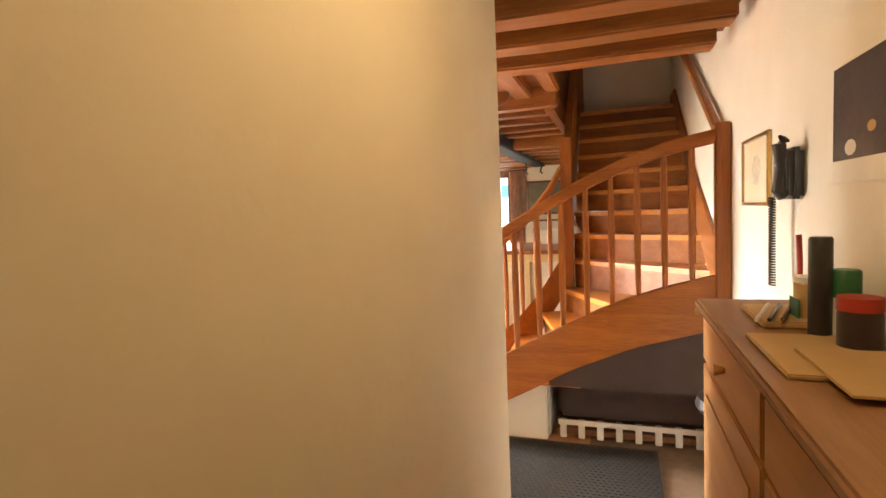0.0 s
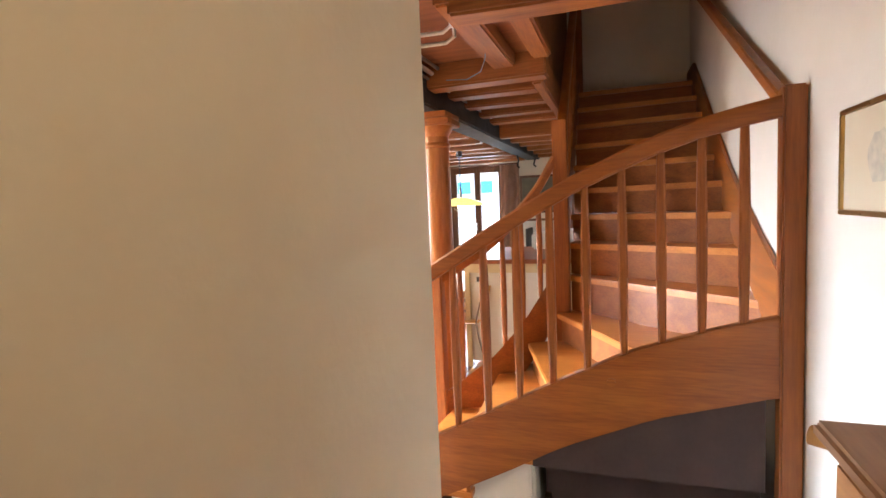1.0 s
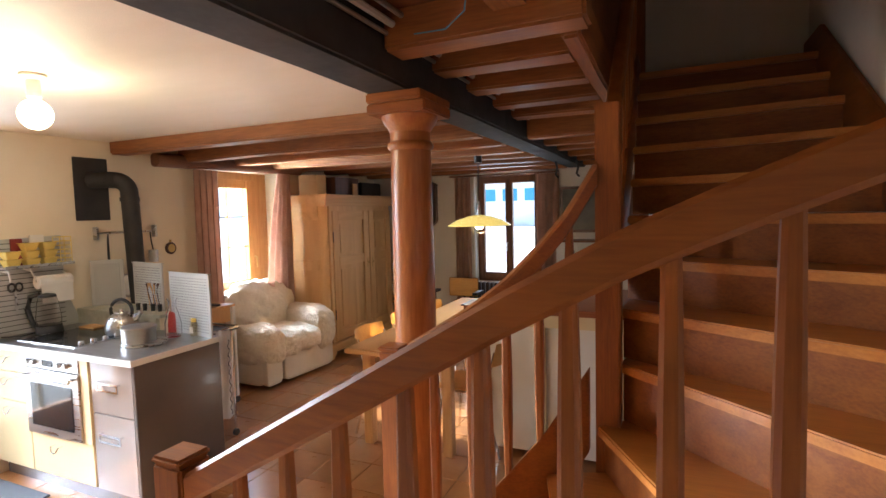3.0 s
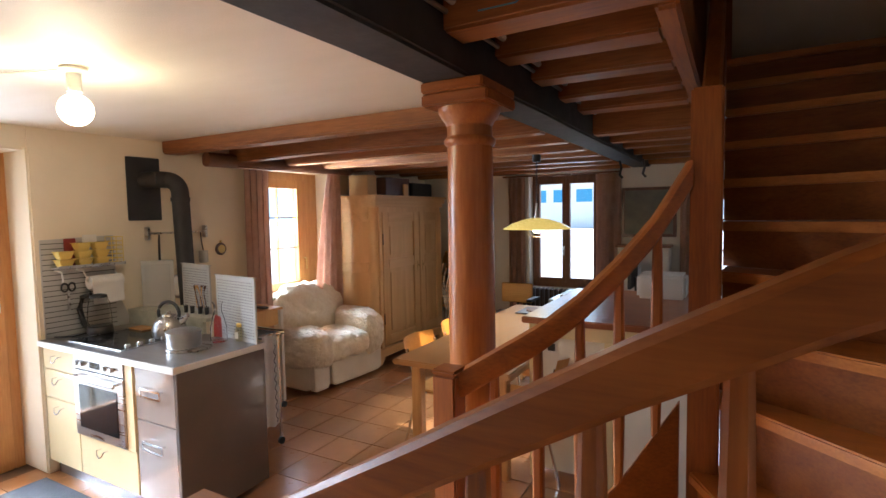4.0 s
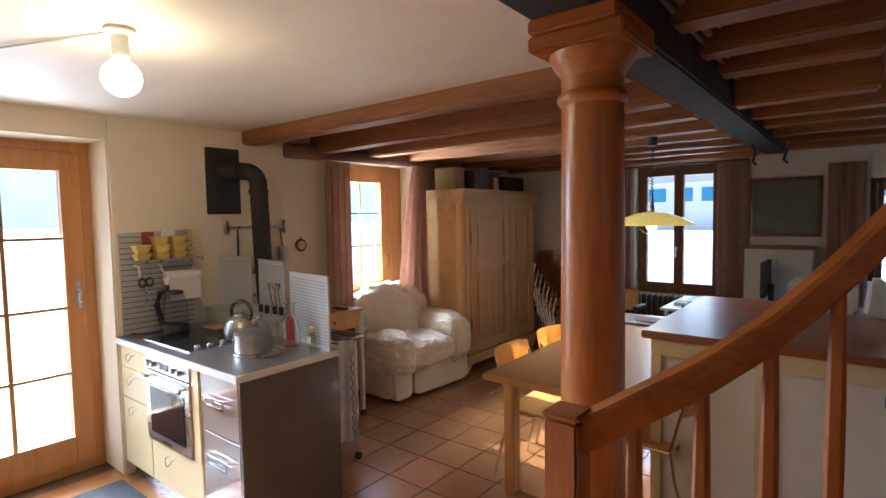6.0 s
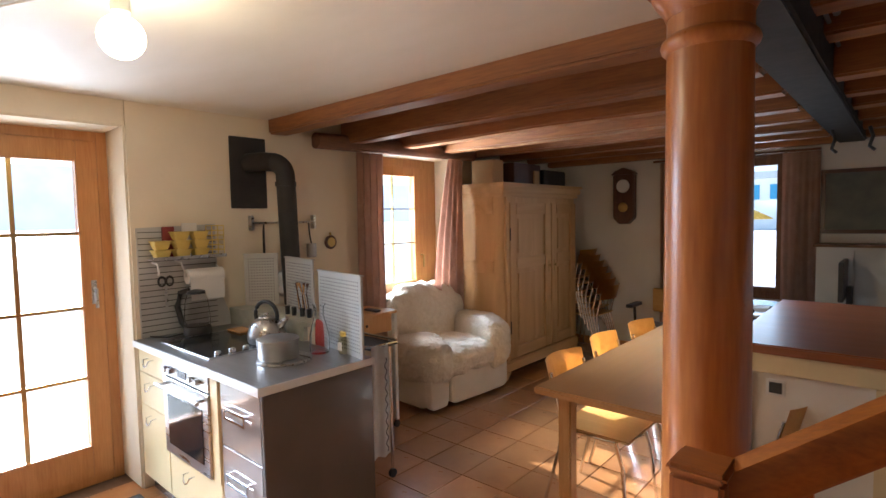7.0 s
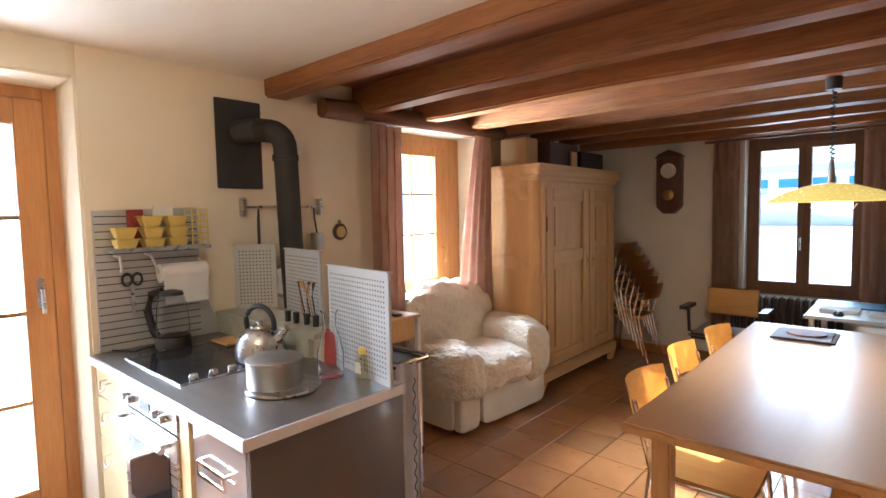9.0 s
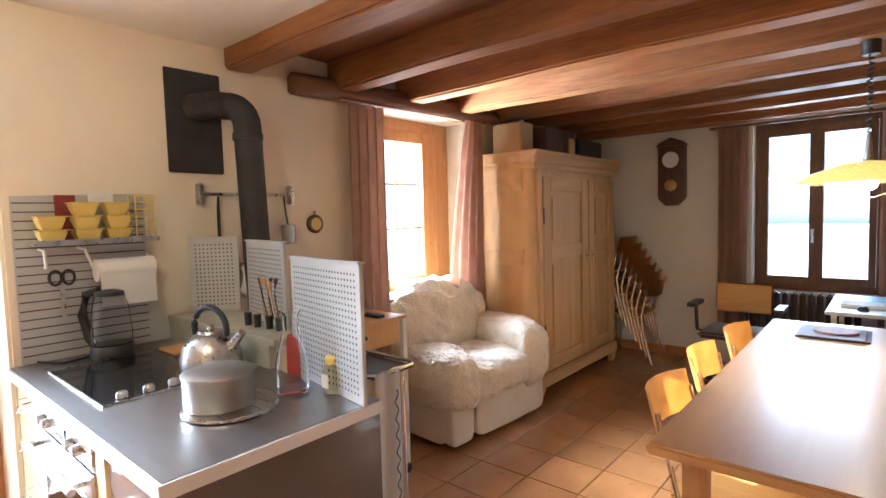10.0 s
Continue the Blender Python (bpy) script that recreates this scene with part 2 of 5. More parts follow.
COPPER_GREY = material("aluminium", (0.50, 0.49, 0.47), (0.42, 0.41, 0.39), 12, 0.38, 1.0)
CLOCK_WOOD = wood("dark mahogany clock case", (0.11, 0.04, 0.02), (0.06, 0.02, 0.012), "z", 0.35, 5, 0.3)
BLUE = material("blue folder card", (0.06, 0.28, 0.45), (0.05, 0.22, 0.37), 6, 0.45)
BEECH_Y.node_tree.nodes["Principled BSDF"].inputs["Coat Roughness"].default_value = 0.13
SNOW = material("snowy meadow", (0.80, 0.82, 0.84), (0.55, 0.58, 0.56), 0.6, 0.9)
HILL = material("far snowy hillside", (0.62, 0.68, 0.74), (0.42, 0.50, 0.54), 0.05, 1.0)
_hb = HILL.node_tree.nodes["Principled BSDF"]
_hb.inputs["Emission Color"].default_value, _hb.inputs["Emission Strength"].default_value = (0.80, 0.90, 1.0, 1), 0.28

# ---- building helpers ----


def box(bm, x0, y0, z0, x1, y1, z1, m=None):
    vs = [bm.verts.new(p) for p in ((x0, y0, z0), (x1, y0, z0), (x1, y1, z0), (x0, y1, z0), (x0, y0, z1), (x1, y0, z1), (x1, y1, z1), (x0, y1, z1))]
    if m:
        for v in vs:
            v.co = m @ v.co
    for f in ((3, 2, 1, 0), (4, 5, 6, 7), (0, 1, 5, 4), (1, 2, 6, 5), (2, 3, 7, 6), (3, 0, 4, 7)):
        bm.faces.new([vs[i] for i in f])
    return vs


def prism(bm, ring, way):
    """A solid from a flat outline pushed along a way."""
    lo = [bm.verts.new(p) for p in ring]
    hi = [bm.verts.new(Vector(p) + Vector(way)) for p in ring]
    n = len(lo)
    bm.faces.new(lo[::-1])
    bm.faces.new(hi)
    for i in range(n):
        bm.faces.new((lo[i], lo[(i + 1) % n], hi[(i + 1) % n], hi[i]))


def lathe(bm, profile, at=(0, 0, 0), seg=28, m=None):
    rings = []
    for r, z in profile:
        ring = [bm.verts.new((at[0] + r * math.cos(2 * math.pi * i / seg), at[1] + r * math.sin(2 * math.pi * i / seg), at[2] + z)) for i in range(seg)]
        if m:
            for v in ring:
                v.co = m @ v.co
        rings.append(ring)
    for a, b in zip(rings, rings[1:]):
        for i in range(seg):
            bm.faces.new((a[i], a[(i + 1) % seg], b[(i + 1) % seg], b[i]))
    bm.faces.new(rings[0][::-1])
    bm.faces.new(rings[-1])


def tube(bm, pts, r, seg=10, flat=1.0):
    """A round bar along points; r may be one radius or one for each point."""
    pts = [Vector(p) for p in pts]
    rs = r if isinstance(r, (list, tuple)) else [r] * len(pts)
    rings = []
    for i, p in enumerate(pts):
        d = (pts[min(i + 1, len(pts) - 1)] - pts[max(i - 1, 0)]).normalized()
        up = Vector((0, 0, 1)) if abs(d.z) < 0.95 else Vector((1, 0, 0))
        a = d.cross(up).normalized()
        b = a.cross(d)
        rings.append([bm.verts.new(p + rs[i] * (math.cos(2 * math.pi * k / seg) * a + flat * math.sin(2 * math.pi * k / seg) * b)) for k in range(seg)])
    for a, b in zip(rings, rings[1:]):
        for k in range(seg):
            bm.faces.new((a[k], a[(k + 1) % seg], b[(k + 1) % seg], b[k]))
    bm.faces.new(rings[0][::-1])
    bm.faces.new(rings[-1])


def bar(bm, pts, w, h):
    """A rectangular moulding w wide and h high along points."""
    pts = [Vector(p) for p in pts]
    rings = []
    for i, p in enumerate(pts):
        d = pts[min(i + 1, len(pts) - 1)] - pts[max(i - 1, 0)]
        side = Vector((d.y, -d.x, 0)).normalized() * w / 2
        up = Vector((0, 0, h / 2))
        q = 0.72
        rings.append([bm.verts.new(p + v) for v in (side * q - up, side - up * q, side + up * q, side * q + up, -side * q + up, -side + up * q, -side - up * q, -side * q - up)])
    for a, b in zip(rings, rings[1:]):
        for k in range(8):
            bm.faces.new((a[k], a[(k + 1) % 8], b[(k + 1) % 8], b[k]))
    bm.faces.new(rings[0][::-1])
    bm.faces.new(rings[-1])


def soften(bm, width, seg=2):
    bmesh.ops.recalc_face_normals(bm, faces=bm.faces)
    edges = [e for e in bm.edges if len(e.link_faces) == 2 and e.calc_face_angle(0) > 0.5]
    bmesh.ops.bevel(bm, geom=edges, offset=width, segments=seg, affect="EDGES", clamp_overlap=True)


def part(name, bm, mat, parent=None, label="", smooth=False, bevel=0.0):
    if bevel:
        soften(bm, bevel)
    bmesh.ops.recalc_face_normals(bm, faces=bm.faces)
    me = bpy.data.meshes.new(name)
    bm.to_mesh(me)
    bm.free()
    for p in me.polygons:
        p.use_smooth = smooth
    if smooth:
        me.set_sharp_from_angle(angle=radians(40))
    me.materials.append(mat)
    ob = new(name, me)
    if parent:
        ob.parent = parent
        # parts are written in world places; things whose Empty stands elsewhere are moved as a whole
    if label:
        tagged(ob, label)
    return ob


def thing(name, label, category, group="", kind="", at=(0, 0, 0)):
    ob = new(name)
    ob.empty_display_size = 0.1
    return tagged(ob, label, category, group, kind)


def B():
    return bmesh.new()


def boxes(name, mat, parent, rows, bevel=0.0, label="", m=None):
    bm = B()
    for r in rows:
        box(bm, *r, m)
    return part(name, bm, mat, parent, label, bevel=bevel)


def solid(name, mat, rows, label, category, kind="structure", bevel=0.0):
    return tagged(boxes(name, mat, None, rows, bevel), label, category, kind=kind)

# ---- structure ----
WX, BY, RX, CZ = -4.25, 9.25, 0.58, 2.27
solid("floor", GROUT, [(-5.0, -2.2, -0.12, 0.9, 9.7, -0.007)], "terracotta tiled floor with dark grout joints", "floor")
solid("wall_left", PLASTER, [(-4.75, 1.9, 0, WX, 3.15, 4.2), (-4.75, 4.36, 0, WX, 6.2, 4.2), (-4.75, 7.2, 0, WX, 9.7, 4.2), (-4.75, 3.15, 2.12, WX, 4.36, 4.2), (-4.75, 6.2, 2.13, WX, 7.2, 4.2), (-4.75, 6.2, 0, WX, 7.2, 0.86)], "cream plastered outer wall with deep openings", "wall", bevel=0.012)
solid("wall_back", PLASTER_WHITE, [(WX, BY, 0, -2.67, 9.7, 4.2), (-1.77, BY, 0, -0.55, 9.7, 4.2), (0.05, BY, 0, RX, 9.7, 4.2), (-2.67, BY, 2.15, -1.77, 9.7, 4.2), (-2.67, BY, 0, -1.77, 9.7, 0.69), (-0.55, BY, 1.9, 0.05, 9.7, 4.2), (-0.55, BY, 0, 0.05, 9.7, 0.82)], "white plastered rear wall with two windows", "wall", bevel=0.012)
solid("wall_right", PLASTER_WHITE, [(RX, -2.2, 0, 0.9, 9.7, 4.2)], "white plastered wall along hall and stairs", "wall")
solid("wall_hall", PLASTER, [(-0.62, -2.2, 0, -0.440, 2.20, 2.449)], "cream plastered partition beside the hall", "wall", bevel=0.03)
solid("wall_kitchen", PLASTER, [(WX, 1.87, 0, -0.625, 2.06, 2.419)], "cream plastered kitchen end wall", "wall")
solid("wall_entry", PLASTER, [(-0.62, -2.4, 0, RX, -2.2, 4.2)], "cream plastered wall closing the hall", "wall")
for k, r in enumerate(((-0.72, 3.40, 2.503, RX, 3.52, 4.2), (-0.72, 6.46, 2.49, RX, 6.6, 4.2))):
    solid("wall_stairwell", PLASTER_WHITE, [r], "white plastered wall of the stairwell", "wall")
solid("wall_stairwell_boards", BOARDS, [(-0.60, 3.525, 2.475, -0.50, 6.45, 4.2)], "dark boarded side of the stairwell", "wall")
solid("ceiling_kitchen", CEILING, [(WX, 2.06, CZ, -1.392, 5.30, 2.4)], "glossy white papered kitchen ceiling", "ceiling")
solid("ceiling_boards", BOARDS, [(WX, 5.30, 2.33, -1.42, BY, 2.42), (-1.418, 2.62, 2.42, -0.50, BY, 2.47), (-0.50, 6.6, 2.42, RX, BY, 2.47)], "dark boarded ceiling over old beams", "ceiling")
solid("ceiling_hall", BOARDS, [(-0.62, -2.2, 2.451, RX, 2.62, 2.50), (-0.499, 2.62, 2.451, RX, 3.52, 2.50), (-1.42, 2.07, 2.42, -0.623, 2.62, 2.47)], "dark boarded hall ceiling", "ceiling")
solid("ceiling_upper", PLASTER_WHITE, [(-4.75, -2.4, 4.2, 0.9, 9.7, 4.3)], "white plaster ceiling above the stairwell", "ceiling")
solid("baseboard_rear", FRAME_Y, [(WX, BY - 0.015, 0, -2.9, BY - 0.001, 0.09)], "low timber baseboard along the rear wall", "baseboard")

# beams
def beam(name, ring_a, ring_b, mat, label, group=""):
    bm = B()
    a = [bm.verts.new(p) for p in ring_a]
    b = [bm.verts.new(p) for p in ring_b]
    n = len(a)
    bm.faces.new(a[::-1]); bm.faces.new(b)
    for i in range(n):
        bm.faces.new((a[i], a[(i + 1) % n], b[(i + 1) % n], b[i]))
    bmesh.ops.subdivide_edges(bm, edges=[e for e in bm.edges if e.calc_length() > 0.8], cuts=10)
    for v in bm.verts:
        v.co += 0.012 * Vector((0, noise.noise(v.co * 1.7), noise.noise(v.co * 1.7 + Vector((9, 3, 1)))))
    ob = part(name, bm, mat, None, bevel=0.012)
    return tagged(ob, label, "beam", group, "structure")

def cross_beam(y, w=0.13, z0=2.17, z1=2.34, x0=WX + 0.005, x1=-1.385, name="ceiling_beam"):
    return beam(name, [(x0, y - w / 2, z0), (x0, y + w / 2, z0), (x0, y + w / 2, z1), (x0, y - w / 2, z1)], [(x1, y - w / 2, z0), (x1, y + w / 2, z0), (x1, y + w / 2, z1), (x1, y - w / 2, z1)], BEAM_X, "old reddish brown squared ceiling beam with cracks", "ceiling beams")

for y in (5.335, 5.95, 6.50, 7.03, 7.57, 8.10, 8.64, 9.12):
    cross_beam(y, random.uniform(0.12, 0.15), 2.17 + random.uniform(-0.012, 0.012))
for y in (4.78, 5.21, 5.64, 6.05, 6.45, 7.0, 7.55, 8.1, 8.65, 9.1):
    cross_beam(y, random.uniform(0.13, 0.16), (2.2 if y > 6.2 else 2.28) + random.uniform(-0.012, 0.012), 2.43, -1.19, -0.56 if y < 6.6 else 0.57, "ceiling_joist")
cross_beam(4.345, 0.15, 2.275, 2.43, -1.19, -0.44, "header_beam")
TAILS = [(-0.76, -0.62, 2.34), (-0.52, -0.41, 2.37)]
for x0, x1, z0 in TAILS:
    beam("tail_joist", [(x0, 3.20, z0), (x1, 3.20, z0), (x1, 3.20, 2.43), (x0, 3.20, 2.43)], [(x0, 4.275, z0), (x1, 4.275, z0), (x1, 4.275, 2.43), (x0, 4.275, 2.43)], BEAM_Y, "short squared joist running into the header beam", "tail joists")
for y, x1, z0, w in ((1.55, 0.52, 2.30, 0.16), (2.45, 0.52, 2.30, 0.17), (2.85, 0.52, 2.30, 0.17), (3.28, 0.50, 2.30, 0.16)):
    cross_beam(y, w, z0, 2.452, -0.42 if y < 2.1 else -0.70, x1, "hall_beam")
beam("trimmer_beam", [(-0.55, 4.42, 2.26), (-0.48, 4.42, 2.26), (-0.48, 4.42, 2.46), (-0.55, 4.42, 2.46)], [(-0.55, 6.4, 2.24), (-0.48, 6.4, 2.24), (-0.48, 6.4, 2.46), (-0.55, 6.4, 2.46)], BEAM_Y, "old squared trimmer beam round the stairwell")
tagged(beam("steel_beam", [(-1.395, 2.07, 2.172), (-1.19, 2.07, 2.172), (-1.19, 2.07, 2.40), (-1.395, 2.07, 2.40)], [(-1.385, BY, 2.172), (-1.18, BY, 2.172), (-1.18, BY, 2.40), (-1.385, BY, 2.40)], BLACK_STEEL, "black painted main girder on a timber column"), kind="structure")
bm = B(); tube(bm, [(-4.20, 5.62, 2.16), (-4.17, 6.5, 2.175), (-4.17, 7.46, 2.18)], [0.06, 0.065, 0.055], 14)
tagged(part("curtain_log", bm, LOG, None, smooth=True), "dark rounded log above the window curtains", "beam", kind="structure")

# pipes along the girder
for k, (dx, z, r) in enumerate(((0.25, 2.36, 0.014), (0.29, 2.385, 0.011), (0.225, 2.33, 0.009))):
    bm = B(); tube(bm, [(-1.40 + dx, 2.1, z), (-1.395 + dx, 4.4, z + 0.004), (-1.385 + dx, BY - 0.02, z)], r, 8)
    tagged(part("pipe", bm, GREY_PANEL if k == 0 else COPPER_GREY, None, smooth=True), "thin grey pipe running along the black girder", "pipe", "pipes along the girder")

for k, dz in enumerate((0.0, 0.035)):
    bm = B(); tube(bm, [(-1.17, 2.3, 2.385 - dz), (-1.18, 3.50 + 0.06 * k, 2.375 - dz), (-1.15, 3.56 + 0.06 * k, 2.37 - dz), (-0.84, 3.58 + 0.05 * k, 2.37 - dz), (-0.79, 3.55 + 0.05 * k, 2.385 - dz), (-0.78, 3.50 + 0.05 * k, 2.43)], 0.010, 10)
    tagged(part("conduit", bm, WHITE_PAINT, None, smooth=True), "white bent conduit pipe under the joists", "pipe", "conduit pipes")

bm = B(); tube(bm, [(-0.70, 3.86, 2.352), (-0.73, 3.97, 2.33), (-0.79, 4.10, 2.295), (-0.90, 4.20, 2.285), (-1.05, 4.262, 2.31)], 0.0025, 6)
tagged(part("thin_cable", bm, BLUE, None, smooth=True), "thin blue cable hanging between the joists", "cable")

# ---- column ----
col = thing("column", "varnished turned timber column with square capital", "column", kind="structure")
bm = B(); lathe(bm, [(0.097, 0.0), (0.099, 0.02), (0.096, 0.9), (0.093, 1.5), (0.090, 1.97), (0.090, 2.06)], (-1.26, 4.62, 0), 40)
part("shaft", bm, COLUMN, col, smooth=True)
bm = B(); lathe(bm, [(0.091, 1.935), (0.101, 1.945), (0.104, 1.955), (0.101, 1.965), (0.091, 1.975)], (-1.26, 4.62, 0), 40)
part("neck_ring", bm, COLUMN, col, smooth=True)
bm = B(); lathe(bm, [(0.091, 2.015), (0.098, 2.03), (0.112, 2.048), (0.124, 2.07), (0.126, 2.084)], (-1.26, 4.62, 0), 40)
part("echinus", bm, COLUMN, col, smooth=True)
boxes("abacus", PINE_X, col, [(-1.40, 4.48, 2.085, -1.12, 4.76, 2.13), (-1.39, 4.46, 2.1305, -1.13, 4.78, 2.171)], 0.006)

# ---- stairs ----
st = thing("winder_staircase", "varnished orange pine winder staircase with turned balusters", "stairs", kind="structure")
OUT = lambda x: 3.32 + max(0.0, -0.75 - x) * 0.1
# treads: height, nosing ends (inner, outer) of this tread and of the next
NOSE = [(0.21, (-1.10, 4.29), (-1.16, 3.36)), (0.42, (-0.82, 4.43), (-0.77, 3.33)), (0.61, (-0.64, 4.52), (-0.28, 3.30)), (0.80, (-0.45, 4.58), (0.27, 3.30)), (1.04, (-0.38, 4.66), (0.575, 3.80)), (1.25, (-0.38, 4.72), (0.575, 4.15)), (1.435, (-0.38, 4.95), (0.575, 4.42)), (1.62, (-0.38, 5.14), (0.575, 4.70)), (1.80, (-0.38, 5.32), (0.575, 4.98)), (1.98, (-0.38, 5.50), (0.575, 5.25)), (2.16, (-0.38, 5.69), (0.575, 5.53)), (2.33, (-0.38, 5.88), (0.575, 5.80)), (2.50, (-0.38, 6.08), (0.575, 6.06)), (2.50, (-0.38, 6.46), (0.575, 6.46))]
for (z, a, b), (_, c, d) in zip(NOSE, NOSE[1:]):
    ring = [a, b]
    if b[1] < 3.31 and d[1] > 3.5:
        ring += [(0.575, 3.31)]
    back = Vector((-(Vector(d) - Vector(c)).y, (Vector(d) - Vector(c)).x)).normalized()
    back = back * 0.055 if back.dot(Vector((1, 1))) > 0 else back * -0.055
    ring += [tuple(Vector(d) + back), tuple(Vector(c) + back)]
    bm = B(); prism(bm, [(x, y, z - 0.038) for x, y in ring], (0, 0, 0.038))
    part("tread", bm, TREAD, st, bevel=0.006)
for k, (z, a, b) in enumerate(NOSE[:-1]):
    lo = 0 if k == 0 else NOSE[k - 1][0]
    a, b = Vector((*a, 0)), Vector((*b, 0))
    n = Vector((-(b - a).y, (b - a).x, 0)).normalized()
    n = n if n.dot(Vector((1, 1, 0))) > 0 else -n
    p, q = a + n * 0.03, b + n * 0.03
    bm = B(); prism(bm, [(p.x, p.y, lo + 0.001), (q.x, q.y, lo + 0.001), (q.x, q.y, z - 0.038), (p.x, p.y, z - 0.038)], n * 0.018)
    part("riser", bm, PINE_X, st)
# outer string, thick curved board
def ribbon(xs, top, bot, thick, plan):
    bm = B()
    rows = []
    for x in xs:
        y = plan(x)
        rows.append([bm.verts.new(p) for p in ((x, y - thick, bot(x)), (x, y, bot(x)), (x, y, top(x)), (x, y - thick, top(x)))])
    for a, b in zip(rows, rows[1:]):
        for k in range(4):
            bm.faces.new((a[k], a[(k + 1) % 4], b[(k + 1) % 4], b[k]))
    bm.faces.new(rows[0][::-1]); bm.faces.new(rows[-1])
    return bm
XS = [-1.22 + i * 0.0885 for i in range(21)]
TOP = lambda x: float(np.interp(x, [-1.25, -0.866, -0.603, -0.304, -0.017, 0.26, 0.55], [0.27, 0.489, 0.63, 0.789, 0.929, 1.021, 1.097]))
BOT = lambda x: float(np.interp(x, [-1.25, -0.847, -0.525, -0.29, 0.08, 0.473, 0.55], [0.0, 0.20, 0.37, 0.505, 0.662, 0.772, 0.785]))
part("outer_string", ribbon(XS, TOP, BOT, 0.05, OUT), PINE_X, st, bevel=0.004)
part("bolt_cap", (lambda b: (tube(b, [(-0.09, OUT(-0.09) - 0.055, 0.80), (-0.09, OUT(-0.09) - 0.04, 0.80)], 0.018, 14), b)[1])(B()), PINE_X, st, smooth=True)
def newel(at, w, z0, z1, name="newel_post"):
    x, y = at
    h = w / 2
    bm = B(); box(bm, x - h, y - h, z0, x + h, y + h, z1)
    return part(name, bm, PINE_Z, st, bevel=0.007)
newel((-1.24, 3.345), 0.09, 0, 1.095); newel((-1.165, 4.24), 0.085, 0, 1.135); newel((0.538, 3.295), 0.076, 0.0, 1.91)
newel((-0.41, 4.64), 0.095, 0.0, 2.06, "newel_post")
for (x, y), z in (((-1.24, 3.345), 1.095), ((-1.165, 4.24), 1.135)):
    bm = B(); prism(bm, [(x - 0.047, y - 0.047, z), (x + 0.047, y - 0.047, z), (x + 0.047, y + 0.047, z), (x - 0.047, y + 0.047, z)], (0, 0, 0.018))
    part("newel_cap", bm, PINE_X, st, bevel=0.007)
RAIL = lambda x: float(np.interp(x, [-1.25, -1.072, -0.835, -0.618, -0.419, -0.235, -0.065, 0.092, 0.24, 0.38, 0.54], [1.045, 1.15, 1.290, 1.420, 1.537, 1.636, 1.712, 1.776, 1.823, 1.855, 1.884]))
bm = B(); bar(bm, [(x, OUT(x) - 0.025, RAIL(x) - 0.0375) for x in [-1.20 + i * 0.0433 for i in range(41)]], 0.06, 0.075)
part("handrail", bm, PINE_X, st, smooth=True)
def baluster(x, y, z0, z1):
    w = 0.0165
    bm = B()
    n = 6
    rows = []
    for i in range(n + 1):
        f = i / n
        r = w * (0.82 + 0.32 * math.sin(math.pi * f))
        z = z0 + (z1 - z0) * f
        rows.append([bm.verts.new((x + sx * r, y + sy * r, z)) for sx, sy in ((-1, -0.55), (-0.55, -1), (0.55, -1), (1, -0.55), (1, 0.55), (0.55, 1), (-0.55, 1), (-1, 0.55))])
    for a, b in zip(rows, rows[1:]):
        for k in range(8):
            bm.faces.new((a[k], a[(k + 1) % 8], b[(k + 1) % 8], b[k]))
    bm.faces.new(rows[0][::-1]); bm.faces.new(rows[-1])
    return part("baluster", bm, PINE_Z, st)
for i in range(11):
    x = 0.388 - 0.1425 * i
    baluster(x, OUT(x) - 0.025, TOP(x) - 0.01, RAIL(x) - 0.065)
INX, INZ = [-1.15, -0.90, -0.78, -0.665, -0.56, -0.46], [1.13, 1.29, 1.39, 1.515, 1.65, 1.83]
INY = lambda x: 4.23 + (x + 1.19) * 0.52
IR = lambda x: float(np.interp(x, INX, INZ))
bm = B(); bar(bm, [(x, INY(x), IR(x) - 0.045) for x in [-1.16 + i * 0.035 for i in range(21)]], 0.06, 0.09)
part("handrail", bm, PINE_X, st, smooth=True)
INS = lambda x: float(np.interp(x, [-1.20, -0.84, -0.65, -0.45], [0.28, 0.54, 0.76, 1.08]))
part("inner_string", ribbon([-1.18 + i * 0.0368 for i in range(20)], INS, lambda x: max(INS(x) - 0.34, 0.0), 0.045, lambda x: INY(x) + 0.02), PINE_X, st, bevel=0.004)
for x in (-1.03, -0.90, -0.775, -0.66, -0.55):
    baluster(x, INY(x), INS(x) - 0.01, IR(x) - 0.08)
# flight strings and upper rails
def flight_board(name, x0, x1, pts_top, drop):
    bm = B(); prism(bm, [(x0, y, z) for y, z in pts_top] + [(x0, y, z - drop) for y, z in pts_top[::-1]], (x1 - x0, 0, 0))
    return part(name, bm, PINE_Y, st, bevel=0.004)
flight_board("wall_string", 0.552, 0.577, [(3.34, 1.15), (3.47, 1.195), (3.85, 1.355), (4.28, 1.56), (4.6, 1.73), (5.2, 2.10), (6.06, 2.64), (6.44, 2.64)], 0.34)
flight_board("flight_string", -0.425, -0.385, [(4.69, 1.25), (4.96, 1.68), (5.4, 2.05), (6.08, 2.62), (6.44, 2.62)], 0.36)
bm = B(); bar(bm, [(-0.405, 4.68, 1.98), (-0.405, 5.2, 2.45), (-0.405, 6.0, 3.18)], 0.06, 0.09)
part("upper_handrail", bm, PINE_Y, st, smooth=True)
for i in range(8):
    y = 4.8 + i * 0.16
    baluster(-0.405, y, 1.42 + (y - 4.7) * 0.92, 1.95 + (y - 4.68) * 0.91)
bm = B(); bar(bm, [(0.535, 3.38, 1.87), (0.535, 4.3, 2.355), (0.535, 6.0, 3.25)], 0.045, 0.06)
